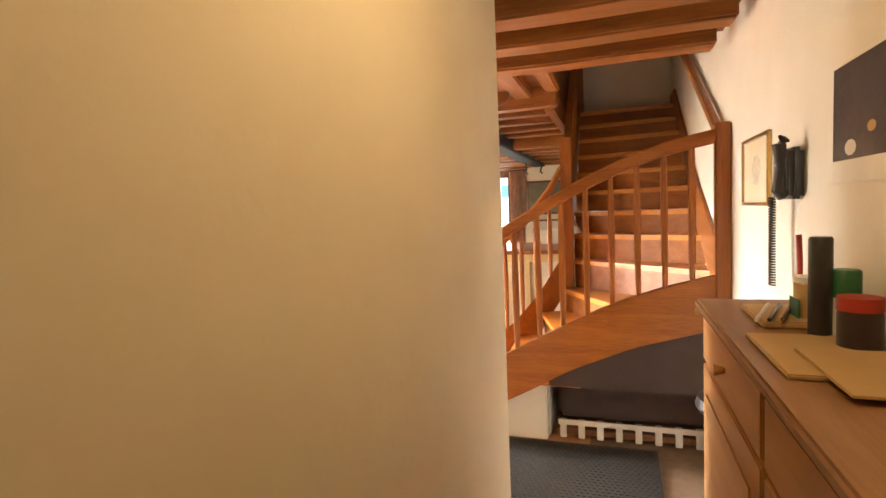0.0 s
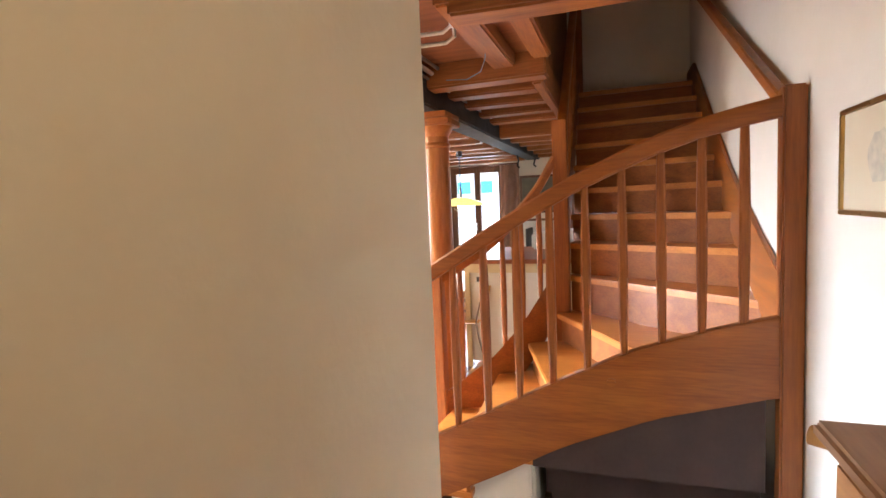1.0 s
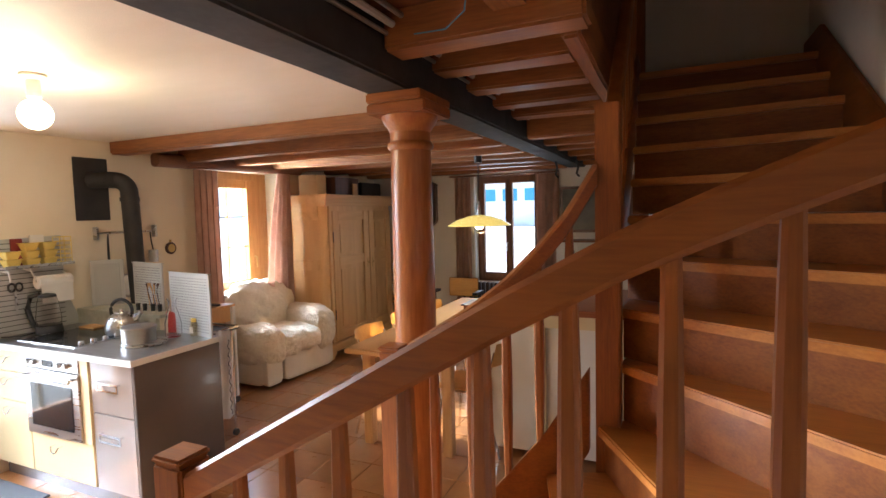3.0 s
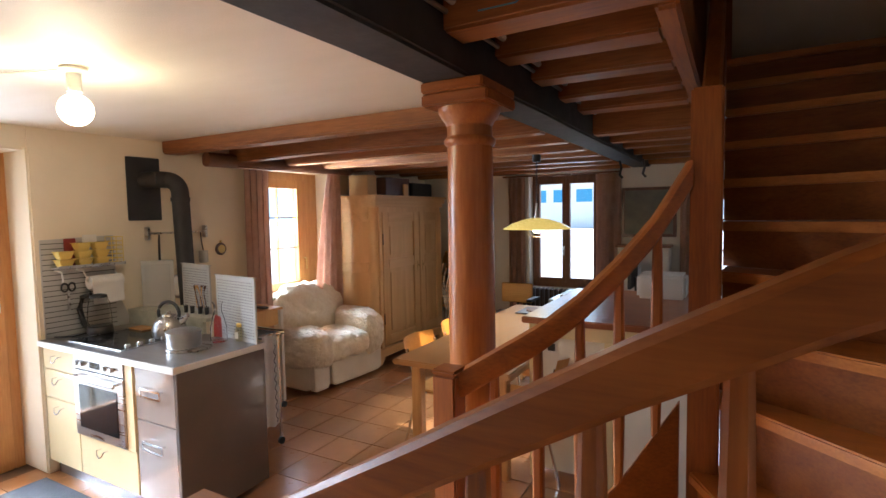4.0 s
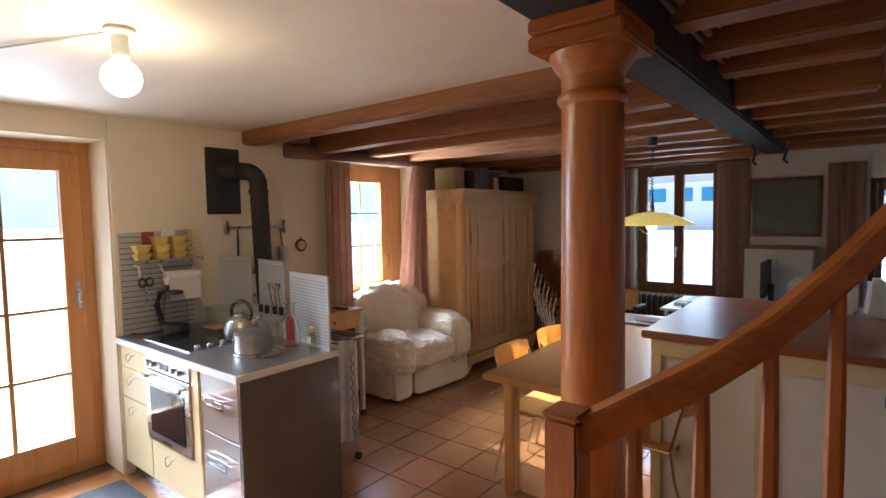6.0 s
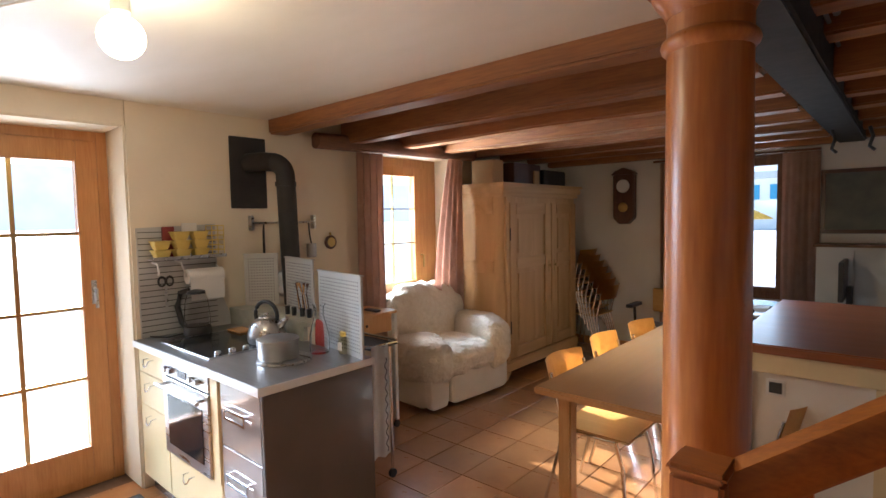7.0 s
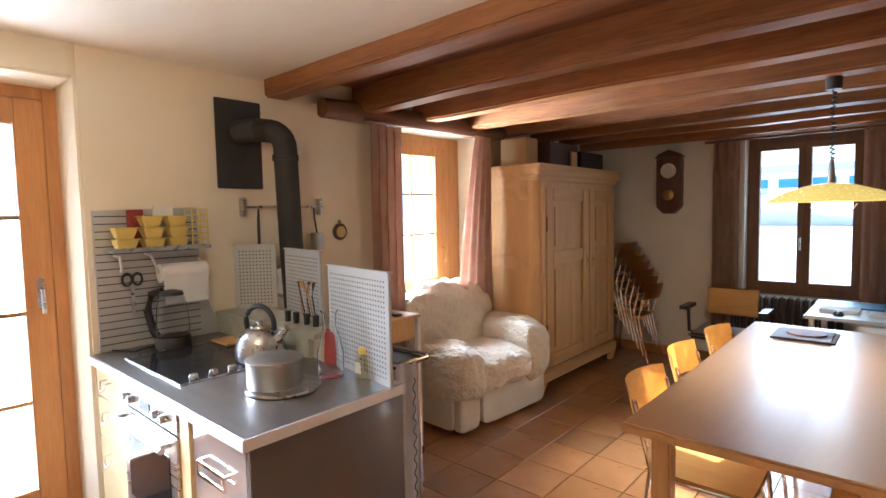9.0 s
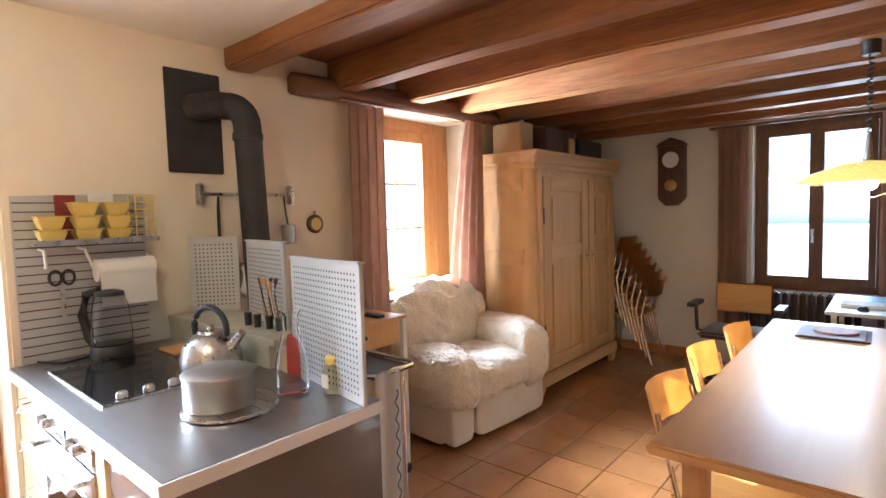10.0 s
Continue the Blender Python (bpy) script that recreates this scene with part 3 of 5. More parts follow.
part("wall_handrail", bm, PINE_Y, st, smooth=True)
boxes("landing_post", PINE_Z, st, [(-0.46, 6.36, 2.4, -0.36, 6.45, 4.2)], 0.006)
tagged(boxes("landing", PINE_X, None, [(-0.61, 6.40, 2.425, RX, 6.455, 2.44)]), "upper landing edge board of orange pine", "landing", kind="structure")
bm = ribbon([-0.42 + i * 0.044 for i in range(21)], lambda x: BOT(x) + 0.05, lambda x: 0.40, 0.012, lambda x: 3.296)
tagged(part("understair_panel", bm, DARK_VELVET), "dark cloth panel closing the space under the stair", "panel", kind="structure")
tagged(boxes("stair_cheek", PLASTER_WHITE, None, [(-0.84, 3.40, 0, -0.45, 3.46, 0.42), (-0.50, 3.46, 0, -0.44, 4.3, 0.42)], 0.008), "low white plastered cheek under the stair", "wall", kind="structure")

# ---- door and windows ----
def glazed(name, parent, rows, axis):
    for r in rows:
        bm = B(); box(bm, *r)
        ob = part("pane", bm, PANE, parent)
        ob.visible_shadow = False

d1 = tagged(new("door_1"), "glazed larch garden door with brass glazing bars", "door", kind="structure")
fx0, fx1 = -4.62, -4.55
boxes("door_frame", FRAME_Z, d1, [(fx0, 4.30, 0.0, fx1, 4.368, 2.13), (fx0, 3.13, 0.0, fx1, 3.24, 2.13), (fx0, 3.24, 2.06, fx1, 4.30, 2.13), (fx0, 3.24, 0.0, fx1, 4.30, 0.06)], 0.006)
sash = boxes("sash", FRAME_Z, d1, [(fx0 + 0.01, 4.19, 0.06, fx1 + 0.02, 4.30, 2.06), (fx0 + 0.01, 3.24, 0.06, fx1 + 0.02, 3.35, 2.06), (fx0 + 0.01, 3.35, 1.94, fx1 + 0.02, 4.19, 2.06), (fx0 + 0.01, 3.35, 0.06, fx1 + 0.02, 4.19, 0.25)], 0.006)
bm = B()
for z in (1.52, 1.08, 0.66):
    box(bm, fx1 - 0.03, 3.35, z - 0.010, fx1 + 0.004, 4.19, z + 0.010)
box(bm, fx1 - 0.028, 3.88, 0.25, fx1 + 0.002, 3.902, 1.94)
part("glazing_bar", bm, BRASS, d1)
glazed("pane", d1, [(fx1 - 0.022, 3.35, 0.25, fx1 - 0.018, 4.19, 1.94)], "x")
bm = B(); box(bm, fx1 + 0.02, 4.235, 1.10, fx1 + 0.028, 4.262, 1.24); tube(bm, [(fx1 + 0.03, 4.248, 1.19), (fx1 + 0.07, 4.248, 1.19), (fx1 + 0.072, 4.248, 1.08)], 0.009, 10)
part("door_handle", bm, STEEL, d1, "steel lever handle", smooth=True)

w1 = tagged(new("window_1"), "larch casement window with brass glazing bars and deep reveal", "window", kind="structure")
wx0, wx1 = -4.52, -4.45
boxes("window_frame", FRAME_Z, w1, [(wx0, 6.18, 0.84, wx1, 6.25, 2.15), (wx0, 7.045, 0.84, wx1, 7.22, 2.15), (wx0, 6.25, 2.05, wx1, 7.045, 2.15), (wx0, 6.25, 0.84, wx1, 7.045, 0.91)], 0.005)
boxes("sash", FRAME_Z, w1, [(wx0 + 0.01, 6.25, 0.91, wx1 + 0.015, 6.36, 2.05), (wx0 + 0.01, 6.89, 0.91, wx1 + 0.015, 7.045, 2.05), (wx0 + 0.01, 6.36, 1.965, wx1 + 0.015, 6.89, 2.05), (wx0 + 0.01, 6.36, 0.91, wx1 + 0.015, 6.89, 0.98)], 0.005)
bm = B(); box(bm, wx1 - 0.03, 6.62, 0.98, wx1, 6.63, 1.965)
for z in (1.66, 1.34):
    box(bm, wx1 - 0.028, 6.36, z - 0.006, wx1 - 0.002, 6.89, z + 0.006)
part("glazing_bar", bm, BRASS, w1)
glazed("pane", w1, [(wx1 - 0.022, 6.36, 0.98, wx1 - 0.018, 6.89, 1.965)], "x")
boxes("window_sill", MARBLE, w1, [(wx1, 6.205, 0.862, WX + 0.03, 7.195, 0.885)], 0.004)
bm = B(); tube(bm, [(wx1 + 0.015, 6.965, 1.22), (wx1 + 0.05, 6.965, 1.22), (wx1 + 0.052, 6.965, 1.10)], 0.008, 8)
part("window_handle", bm, BRASS, w1, "brass window handle", smooth=True)

w2 = tagged(new("window_2"), "dark timber double casement window in the rear wall", "window", kind="structure")
def casements(w, x0, x1, z0, z1, y, mat, bars=()):
    xm = (x0 + x1) / 2
    boxes("window_frame", mat, w, [(x0, y, z0, x0 + 0.06, y + 0.07, z1), (x1 - 0.06, y, z0, x1, y + 0.07, z1), (x0 + 0.06, y, z1 - 0.07, x1 - 0.06, y + 0.07, z1), (x0 + 0.06, y, z0, x1 - 0.06, y + 0.07, z0 + 0.07)], 0.005)
    for a, b in ((x0 + 0.06, xm), (xm, x1 - 0.06)):
        boxes("sash", mat, w, [(a + 0.001, y - 0.015, z0 + 0.07, a + 0.05, y + 0.05, z1 - 0.07), (b - 0.05, y - 0.015, z0 + 0.07, b - 0.001, y + 0.05, z1 - 0.07), (a + 0.05, y - 0.015, z1 - 0.13, b - 0.05, y + 0.05, z1 - 0.07), (a + 0.05, y - 0.015, z0 + 0.07, b - 0.05, y + 0.05, z0 + 0.13)], 0.004)
        glazed("pane", w, [(a + 0.05, y + 0.02, z0 + 0.13, b - 0.05, y + 0.024, z1 - 0.13)], "y")
        for z in bars:
            boxes("glazing_bar", mat, w, [(a + 0.05, y + 0.005, z - 0.01, b - 0.05, y + 0.04, z + 0.01)])
    bm = B(); tube(bm, [(xm - 0.02, y - 0.02, 1.22), (xm - 0.02, y - 0.055, 1.22), (xm - 0.02, y - 0.056, 1.11)], 0.009, 8)
    part("window_handle", bm, STEEL, w, "steel window handle", smooth=True)
casements(w2, -2.68, -1.76, 0.68, 2.16, 9.40, DARK_FRAME)
w3 = tagged(new("window_3"), "dark timber small casement window with bars", "window", kind="structure")
casements(w3, -0.56, 0.06, 0.81, 1.91, 9.40, DARK_FRAME, (1.2, 1.55))

# ---- outside ----
bm = B(); box(bm, -400, -400, -0.6, 400, 400, -0.45)
tagged(part("ground", bm, SNOW), "snow-covered meadow outside the windows", "ground", kind="structure")
bm = B()
ring = []
for i in range(120):
    a = 2 * math.pi * i / 120
    h = 28 + 20 * noise.noise(Vector((math.cos(a) * 2, math.sin(a) * 2, 0)))
    ring.append(((330 * math.cos(a), 330 * math.sin(a)), h))
lo = [bm.verts.new((*p, -1)) for p, h in ring]; hi = [bm.verts.new((p[0] * 1.05, p[1] * 1.05, h)) for p, h in ring]
for i in range(120):
    bm.faces.new((lo[i], lo[(i + 1) % 120], hi[(i + 1) % 120], hi[i]))
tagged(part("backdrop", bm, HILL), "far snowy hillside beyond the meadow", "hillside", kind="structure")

fb = thing("industrial_building", "long pale hall far across the meadow", "building")
boxes("wall", WHITE_PAINT, fb, [(-34, 70, -0.45, 16, 84, 5.2)])
boxes("roof", GREY_PANEL, fb, [(-35, 69, 5.2, 17, 85, 5.9)])
for k in range(16):
    boxes("window", BLUE, fb, [(-33 + 3 * k, 69.9, 2.9, -31 + 3 * k, 69.99, 4.5)])

# ---- kitchen ----
def rz(at, deg):
    return Matrix.Translation(at) @ Matrix.Rotation(radians(deg), 4, "Z")

FY, EX, KY = 4.365, -2.85, 4.95  # front, end and back of the kitchen block
kit = thing("kitchen_unit", "kitchen base unit with cream drawers, oven and taupe end panel", "kitchen unit")
boxes("carcass", WHITE_PAINT, kit, [(WX + 0.01, FY + 0.03, 0.10, EX - 0.03, KY, 0.862)])
boxes("plinth", GREY_LACQUER, kit, [(WX + 0.01, FY + 0.06, 0.0, EX - 0.06, KY - 0.03, 0.10)])
boxes("end_panel", GREY_LACQUER, kit, [(EX - 0.03, FY + 0.008, 0.035, EX - 0.005, KY + 0.01, 0.862)], 0.003, "grey brown lacquered end panel")
def wire_handle(x, z, parent, w=0.07):
    bm = B(); tube(bm, [(x - w / 2, FY + 0.008, z + 0.015), (x - w / 2, FY - 0.018, z + 0.013), (x - w * 0.32, FY - 0.024, z - 0.012), (x, FY - 0.026, z - 0.022), (x + w * 0.32, FY - 0.024, z - 0.012), (x + w / 2, FY - 0.018, z + 0.013), (x + w / 2, FY + 0.008, z + 0.015)], 0.0038, 7)
    part("handle", bm, CHROME, parent, "bent chrome wire handle", smooth=True)
for z0, z1 in ((0.72, 0.855), (0.53, 0.715), (0.105, 0.525)):
    dr = boxes("drawer_front", CREAM_LACQUER, kit, [(WX + 0.012, FY + 0.01, z0, -3.852, FY + 0.03, z1)], 0.003)
    wire_handle(-4.05, z1 - 0.055, dr)
dr = boxes("drawer_front", CREAM_LACQUER, kit, [(-3.845, FY + 0.01, 0.105, -3.25, FY + 0.03, 0.355)], 0.003)
wire_handle(-3.58, 0.29, dr)
for z0, z1 in ((0.56, 0.855), (0.105, 0.555)):
    dr = boxes("drawer_front", GLOSS_GREY, kit, [(-3.235, FY + 0.01, z0, EX - 0.032, FY + 0.03, z1)], 0.003)
    bm = B(); box(bm, -3.16, FY - 0.012, z1 - 0.115, -2.98, FY - 0.006, z1 - 0.105); box(bm, -3.16, FY - 0.012, z1 - 0.155, -2.98, FY - 0.006, z1 - 0.145)
    for x in (-3.16, -2.988):
        box(bm, x, FY - 0.012, z1 - 0.145, x + 0.008, FY - 0.006, z1 - 0.115); box(bm, x, FY - 0.006, z1 - 0.115, x + 0.008, FY + 0.01, z1 - 0.105)
    part("handle", bm, CHROME, dr, "square chrome pull")
boxes("filler_strip", CREAM_LACQUER, kit, [(-3.318, FY + 0.002, 0.36, -3.246, FY + 0.03, 0.855)])
oven = thing("oven", "built-in steel oven with dark glass door and bar handle", "oven")
boxes("control_panel", STEEL, oven, [(-3.845, FY - 0.004, 0.775, -3.322, FY + 0.03, 0.855)], 0.003)
boxes("door", STEEL, oven, [(-3.845, FY - 0.008, 0.362, -3.322, FY + 0.028, 0.768)], 0.004)
boxes("door_glass", BLACK_GLASS, oven, [(-3.785, FY - 0.012, 0.42, -3.385, FY - 0.007, 0.685)])
bm = B(); tube(bm, [(-3.83, FY - 0.05, 0.735), (-3.34, FY - 0.05, 0.735)], 0.011, 12); tube(bm, [(-3.80, FY - 0.05, 0.735), (-3.80, FY, 0.735)], 0.007, 8); tube(bm, [(-3.37, FY - 0.05, 0.735), (-3.37, FY, 0.735)], 0.007, 8)
part("door_handle", bm, STEEL, oven, smooth=True)
boxes("display", BLACK_GLASS, oven, [(-3.66, FY - 0.007, 0.795, -3.56, FY - 0.003, 0.832)])
for x in (-3.79, -3.73, -3.49, -3.42):
    bm = B(); tube(bm, [(x, FY - 0.004, 0.814), (x, FY - 0.026, 0.814)], [0.016, 0.014], 14); part("knob", bm, STEEL, oven, smooth=True)
wt = thing("worktop", "brushed steel worktop with pale square edge", "worktop")
boxes("slab", WORKTOP, wt, [(WX + 0.005, FY - 0.012, 0.866, EX, KY + 0.012, 0.90)], 0.003)
boxes("edge_strip", EDGE, wt, [(WX + 0.005, FY - 0.017, 0.864, EX + 0.005, FY - 0.0125, 0.899), (EX + 0.0005, FY - 0.0125, 0.864, EX + 0.005, KY + 0.012, 0.899)])
hob = thing("hob", "black ceramic hob with four steel front knobs", "hob")
boxes("glass_plate", BLACK_GLASS, hob, [(-4.03, FY + 0.07, 0.9005, -3.46, FY + 0.56, 0.906)], 0.002)
boxes("trim", STEEL, hob, [(-4.036, FY + 0.064, 0.9003, -3.454, FY + 0.0695, 0.907), (-4.036, FY + 0.5605, 0.9003, -3.454, FY + 0.566, 0.907), (-3.4595, FY + 0.0695, 0.9003, -3.454, FY + 0.5605, 0.907), (-4.036, FY + 0.0695, 0.9003, -4.0305, FY + 0.5605, 0.907)])
for i in range(4):
    bm = B(); lathe(bm, [(0.017, 0), (0.017, 0.012), (0.013, 0.018), (0.004, 0.019)], (-3.495 - 0.0, FY + 0.13 + i * 0.075, 0.9062), 16); part("knob", bm, STEEL, hob, smooth=True)
led = thing("stone_ledge", "raised pale green stone ledge behind the worktop", "ledge")
boxes("front_slab", MARBLE, led, [(WX + 0.005, KY - 0.015, 0.901, -3.40, KY + 0.012, 0.985)])
boxes("top_slab", MARBLE, led, [(WX + 0.005, KY - 0.02, 0.9855, -3.36, KY + 0.22, 1.01)], 0.004)
boxes("back_support", PLASTER, led, [(WX + 0.005, KY + 0.015, 0.0, -3.40, KY + 0.2, 0.985)])

def perforated(name_label, m, w, h, nx, nz, thick=0.012):
    """A folded metal sheet with rows of punched holes."""
    ob = thing("perforated_panel", name_label, "metal panel", "perforated panels")
    boxes("sheet", GREY_PANEL, ob, [(0, 0, 0, w, thick, h)], 0.002, m=m)
    bm = B()
    for i in range(nx):
        for k in range(nz):
            x, z = 0.03 + (w - 0.06) * i / (nx - 1), 0.03 + (h - 0.06) * k / (nz - 1)
            r = 0.0042
            for y in (-0.0008, thick + 0.0008):
                vs = [bm.verts.new(m @ Vector((x + r * math.cos(a), y, z + r * math.sin(a)))) for a in (0, 1.05, 2.1, 3.14, 4.19, 5.24)]
                bm.faces.new(vs)
    part("perforation", bm, HOLE, ob)
    boxes("folded_edge", GREY_PANEL, ob, [(-0.002, -0.006, h, w + 0.002, thick + 0.006, h + 0.006)], m=m)
    return ob
perforated("pale grey perforated metal splash panel on the worktop", rz((-3.29, 4.965, 0.9005), -10), 0.46, 0.40, 23, 20)
perforated("pale grey perforated metal splash panel behind utensils", rz((-3.86, 5.12, 1.011), -10), 0.40, 0.33, 20, 16)
perforated("pale grey perforated metal splash panel by the stove pipe", rz((-4.215, 5.03, 1.011), 48), 0.22, 0.34, 10, 16)

# slotted wall panel with shelf
sp = thing("slotted_wall_panel", "grey slotted steel wall panel above the worktop", "wall panel")
bm = B(); prism(bm, [(WX + 0.002, 4.395, 0.902), (WX + 0.002, 4.96, 0.902), (WX + 0.002, 4.86, 1.16), (WX + 0.002, 4.855, 1.56), (WX + 0.002, 4.395, 1.545)], (0.012, 0, 0))
part("sheet", bm, GREY_PANEL, sp)
bm = B()
for i in range(18):
    z = 0.93 + i * 0.0345
    box(bm, WX + 0.0142, 4.40, z, WX + 0.0152, min(4.85, 4.85 + max(0, (1.16 - z) * 0.38)), z + 0.005)
part("slots", bm, SLOT, sp)
boxes("shelf", STEEL, sp, [(WX + 0.016, 4.44, 1.355, WX + 0.13, 4.87, 1.362), (WX + 0.124, 4.44, 1.362, WX + 0.13, 4.87, 1.375)])
bm = B(); tube(bm, [(WX + 0.02, 4.47, 1.34), (WX + 0.10, 4.47, 1.335), (WX + 0.115, 4.47, 1.29), (WX + 0.11, 4.47, 1.27)], 0.006, 8); tube(bm, [(WX + 0.02, 4.60, 1.34), (WX + 0.10, 4.60, 1.335), (WX + 0.11, 4.62, 1.27), (WX + 0.09, 4.63, 1.25)], 0.006, 8); tube(bm, [(WX + 0.02, 4.85, 1.3), (WX + 0.09, 4.85, 1.25), (WX + 0.09, 4.85, 1.23)], 0.006, 8)
part("hook", bm, WHITE_PAINT, sp, "white bent wire hooks", smooth=True)
pr = thing("paper_towel_roll", "white paper towel roll hanging under the shelf", "paper towel")
bm = B(); tube(bm, [(WX + 0.09, 4.635, 1.245), (WX + 0.09, 4.85, 1.245)], 0.045, 24); part("roll", bm, PAPER, pr, smooth=True)
bm = B(); box(bm, WX + 0.13, 4.64, 1.10, WX + 0.132, 4.845, 1.24, None); part("loose_sheet", bm, PAPER, pr)
def tub(x, y, z):
    bm = B()
    lo = [bm.verts.new((x + sx * 0.029, y + sy * 0.031, z)) for sx, sy in ((-1, -1), (1, -1), (1, 1), (-1, 1))]
    hi = [bm.verts.new((x + sx * 0.043, y + sy * 0.046, z + 0.046)) for sx, sy in ((-1, -1), (1, -1), (1, 1), (-1, 1))]
    bm.faces.new(lo[::-1]); bm.faces.new(hi)
    for i in range(4):
        bm.faces.new((lo[i], lo[(i + 1) % 4], hi[(i + 1) % 4], hi[i]))
    t = thing("storage_tub", "small yellow plastic tub stacked on the steel shelf", "tub", "yellow tubs")
    part("body", bm, YELLOW_BOX, t, bevel=0.004)
    boxes("lid", YELLOW_BOX, t, [(x - 0.046, y - 0.049, z + 0.0465, x + 0.046, y + 0.049, z + 0.052)], 0.002)
for y, n in ((4.50, 2), (4.615, 3), (4.725, 3)):
    for k in range(n):
        tub(WX + 0.075, y + random.uniform(-0.004, 0.004), 1.3625 + k * 0.0525)
def packet(name, mat, rows, label, cat, bev=0.003):
    return tagged(boxes(name, mat, None, rows, bev), label, cat)
packet("carton", CARTON, [(WX + 0.016, 4.53, 1.363, WX + 0.026 + 0.005, 4.60, 1.55)], "red printed food carton on the steel shelf", "carton")
packet("carton", PAPER, [(WX + 0.016, 4.645, 1.363, WX + 0.031, 4.735, 1.57)], "white food carton on the steel shelf", "carton")
wb = thing("wire_basket", "yellow wire basket on the steel shelf", "basket")
for i in range(7):
    z = 1.37 + i * 0.03
    bm = B(); tube(bm, [(WX + 0.03, 4.79, z), (WX + 0.11, 4.79, z), (WX + 0.11, 4.865, z), (WX + 0.03, 4.865, z), (WX + 0.03, 4.79, z)], 0.003, 6)
    part("wire_hoop", bm, YELLOW_BOX, wb, smooth=True)
for x, y in ((WX + 0.11, 4.79), (WX + 0.11, 4.865), (WX + 0.03, 4.865), (WX + 0.03, 4.79)):
    bm = B(); tube(bm, [(x, y, 1.363), (x, y, 1.552)], 0.0032, 6); part("upright_wire", bm, YELLOW_BOX, wb, smooth=True)
sc = thing("scissors", "kitchen scissors with black handles on a hook", "scissors")
bm = B()
for dy in (-0.022, 0.022):
    tube(bm, [(WX + 0.035, 4.535 + dy + 0.02 * math.cos(a), 1.225 + 0.028 * math.sin(a)) for a in np.linspace(0, 6.28, 13)], 0.006, 7)
part("handles", bm, BLACK_PLASTIC, sc, smooth=True)
boxes("blades", STEEL, sc, [(WX + 0.031, 4.528, 1.07, WX + 0.035, 4.542, 1.2)])
boxes_socket = thing("wall_socket", "small white wall socket plate", "socket")
boxes("plate", WHITE_PAINT, boxes_socket, [(WX + 0.001, 4.33 + 0.075, 1.06, WX + 0.010, 4.33 + 0.06 + 0.001 + 0.06, 1.13)], 0.003)

# stove pipe
sv = thing("stove_pipe", "matt black stove pipe with wall plate", "stove pipe")
bm = B(); box(bm, WX + 0.001, 4.975, 1.66, WX + 0.012, 5.235, 2.135); part("wall_plate", bm, IRON, sv, "black painted wall plate", bevel=0.004)
bm = B()
cx = WX + 0.24
py = 5.24
pts = [(WX + 0.012, 5.10, 1.965), (WX + 0.14, 5.14, 1.965)] + [(cx - 0.10 + 0.10 * math.sin(a), py - 0.045 + 0.045 * math.sin(a), 1.865 + 0.10 * math.cos(a)) for a in np.linspace(0, math.pi / 2, 8)] + [(cx, py + 0.02, 1.2), (cx, py + 0.03, 1.012)]
tube(bm, pts, 0.062, 22); part("flue", bm, IRON, sv, smooth=True)
bm = B(); tube(bm, [(cx, py, 1.80), (cx, py, 1.83)], 0.068, 22); part("joint_ring", bm, IRON, sv, smooth=True)

ur = thing("utensil_rail", "steel utensil rail on the wall", "rail")
bm = B(); tube(bm, [(WX + 0.045, 5.10, 1.56), (WX + 0.045, 5.60, 1.56)], 0.008, 10); part("bar", bm, STEEL, ur, smooth=True)
boxes("bracket", STEEL, ur, [(WX + 0.002, 5.09, 1.51, WX + 0.05, 5.11, 1.61)], 0.003); boxes("bracket", STEEL, ur, [(WX + 0.002, 5.585, 1.51, WX + 0.05, 5.605, 1.61)], 0.003)
def pan_hanging(y, z0, r, label, name="frying_pan"):
    t = thing(name, label, "pan")
    bm = B(); tube(bm, [(WX + 0.045, y, 1.55), (WX + 0.04, y, 1.50), (WX + 0.035, y, z0 + r)], [0.005, 0.008, 0.009], 8); part("handle", bm, BLACK_PLASTIC, t, smooth=True)
    bm = B(); lathe(bm, [(r * 0.85, 0), (r, 0.02), (r * 1.0, 0.026), (r * 0.8, 0.004)], (0, 0, 0), 28, Matrix.Translation((WX + 0.012, y, z0)) @ Matrix.Rotation(radians(90), 4, "Y")); part("bowl", bm, COPPER_GREY, t, smooth=True)
pan_hanging(5.18, 1.15, 0.11, "steel frying pan hanging from the rail")
pan_hanging(5.34, 1.13, 0.10, "dark pan hanging behind the stove pipe")
lad = thing("measuring_scoop", "aluminium measuring scoop hanging from the rail", "scoop")
bm = B(); lathe(bm, [(0.030, 0), (0.036, 0.005), (0.036, 0.1), (0.034, 0.101)], (WX + 0.05, 5.555, 1.30), 20); part("cup", bm, COPPER_GREY, lad, smooth=True)
bm = B(); tube(bm, [(WX + 0.05, 5.555, 1.40), (WX + 0.045, 5.545, 1.48), (WX + 0.045, 5.54, 1.555)], 0.005, 7); part("handle", bm, BLACK_PLASTIC, lad, smooth=True)
ba = thing("wall_barometer", "small round brass and black wall barometer", "barometer")
mt = Matrix.Translation((WX + 0.002, 5.757, 1.40)) @ Matrix.Rotation(radians(90), 4, "Y")
bm = B(); lathe(bm, [(0.052, 0), (0.054, 0.012), (0.046, 0.02), (0.036, 0.02)], (0, 0, 0), 28, mt); part("case", bm, CLOCK_WOOD, ba, smooth=True)
bm = B(); lathe(bm, [(0.036, 0.0205), (0.034, 0.023), (0.002, 0.0232)], (0, 0, 0), 28, mt); part("dial", bm, BRASS, ba, smooth=True)
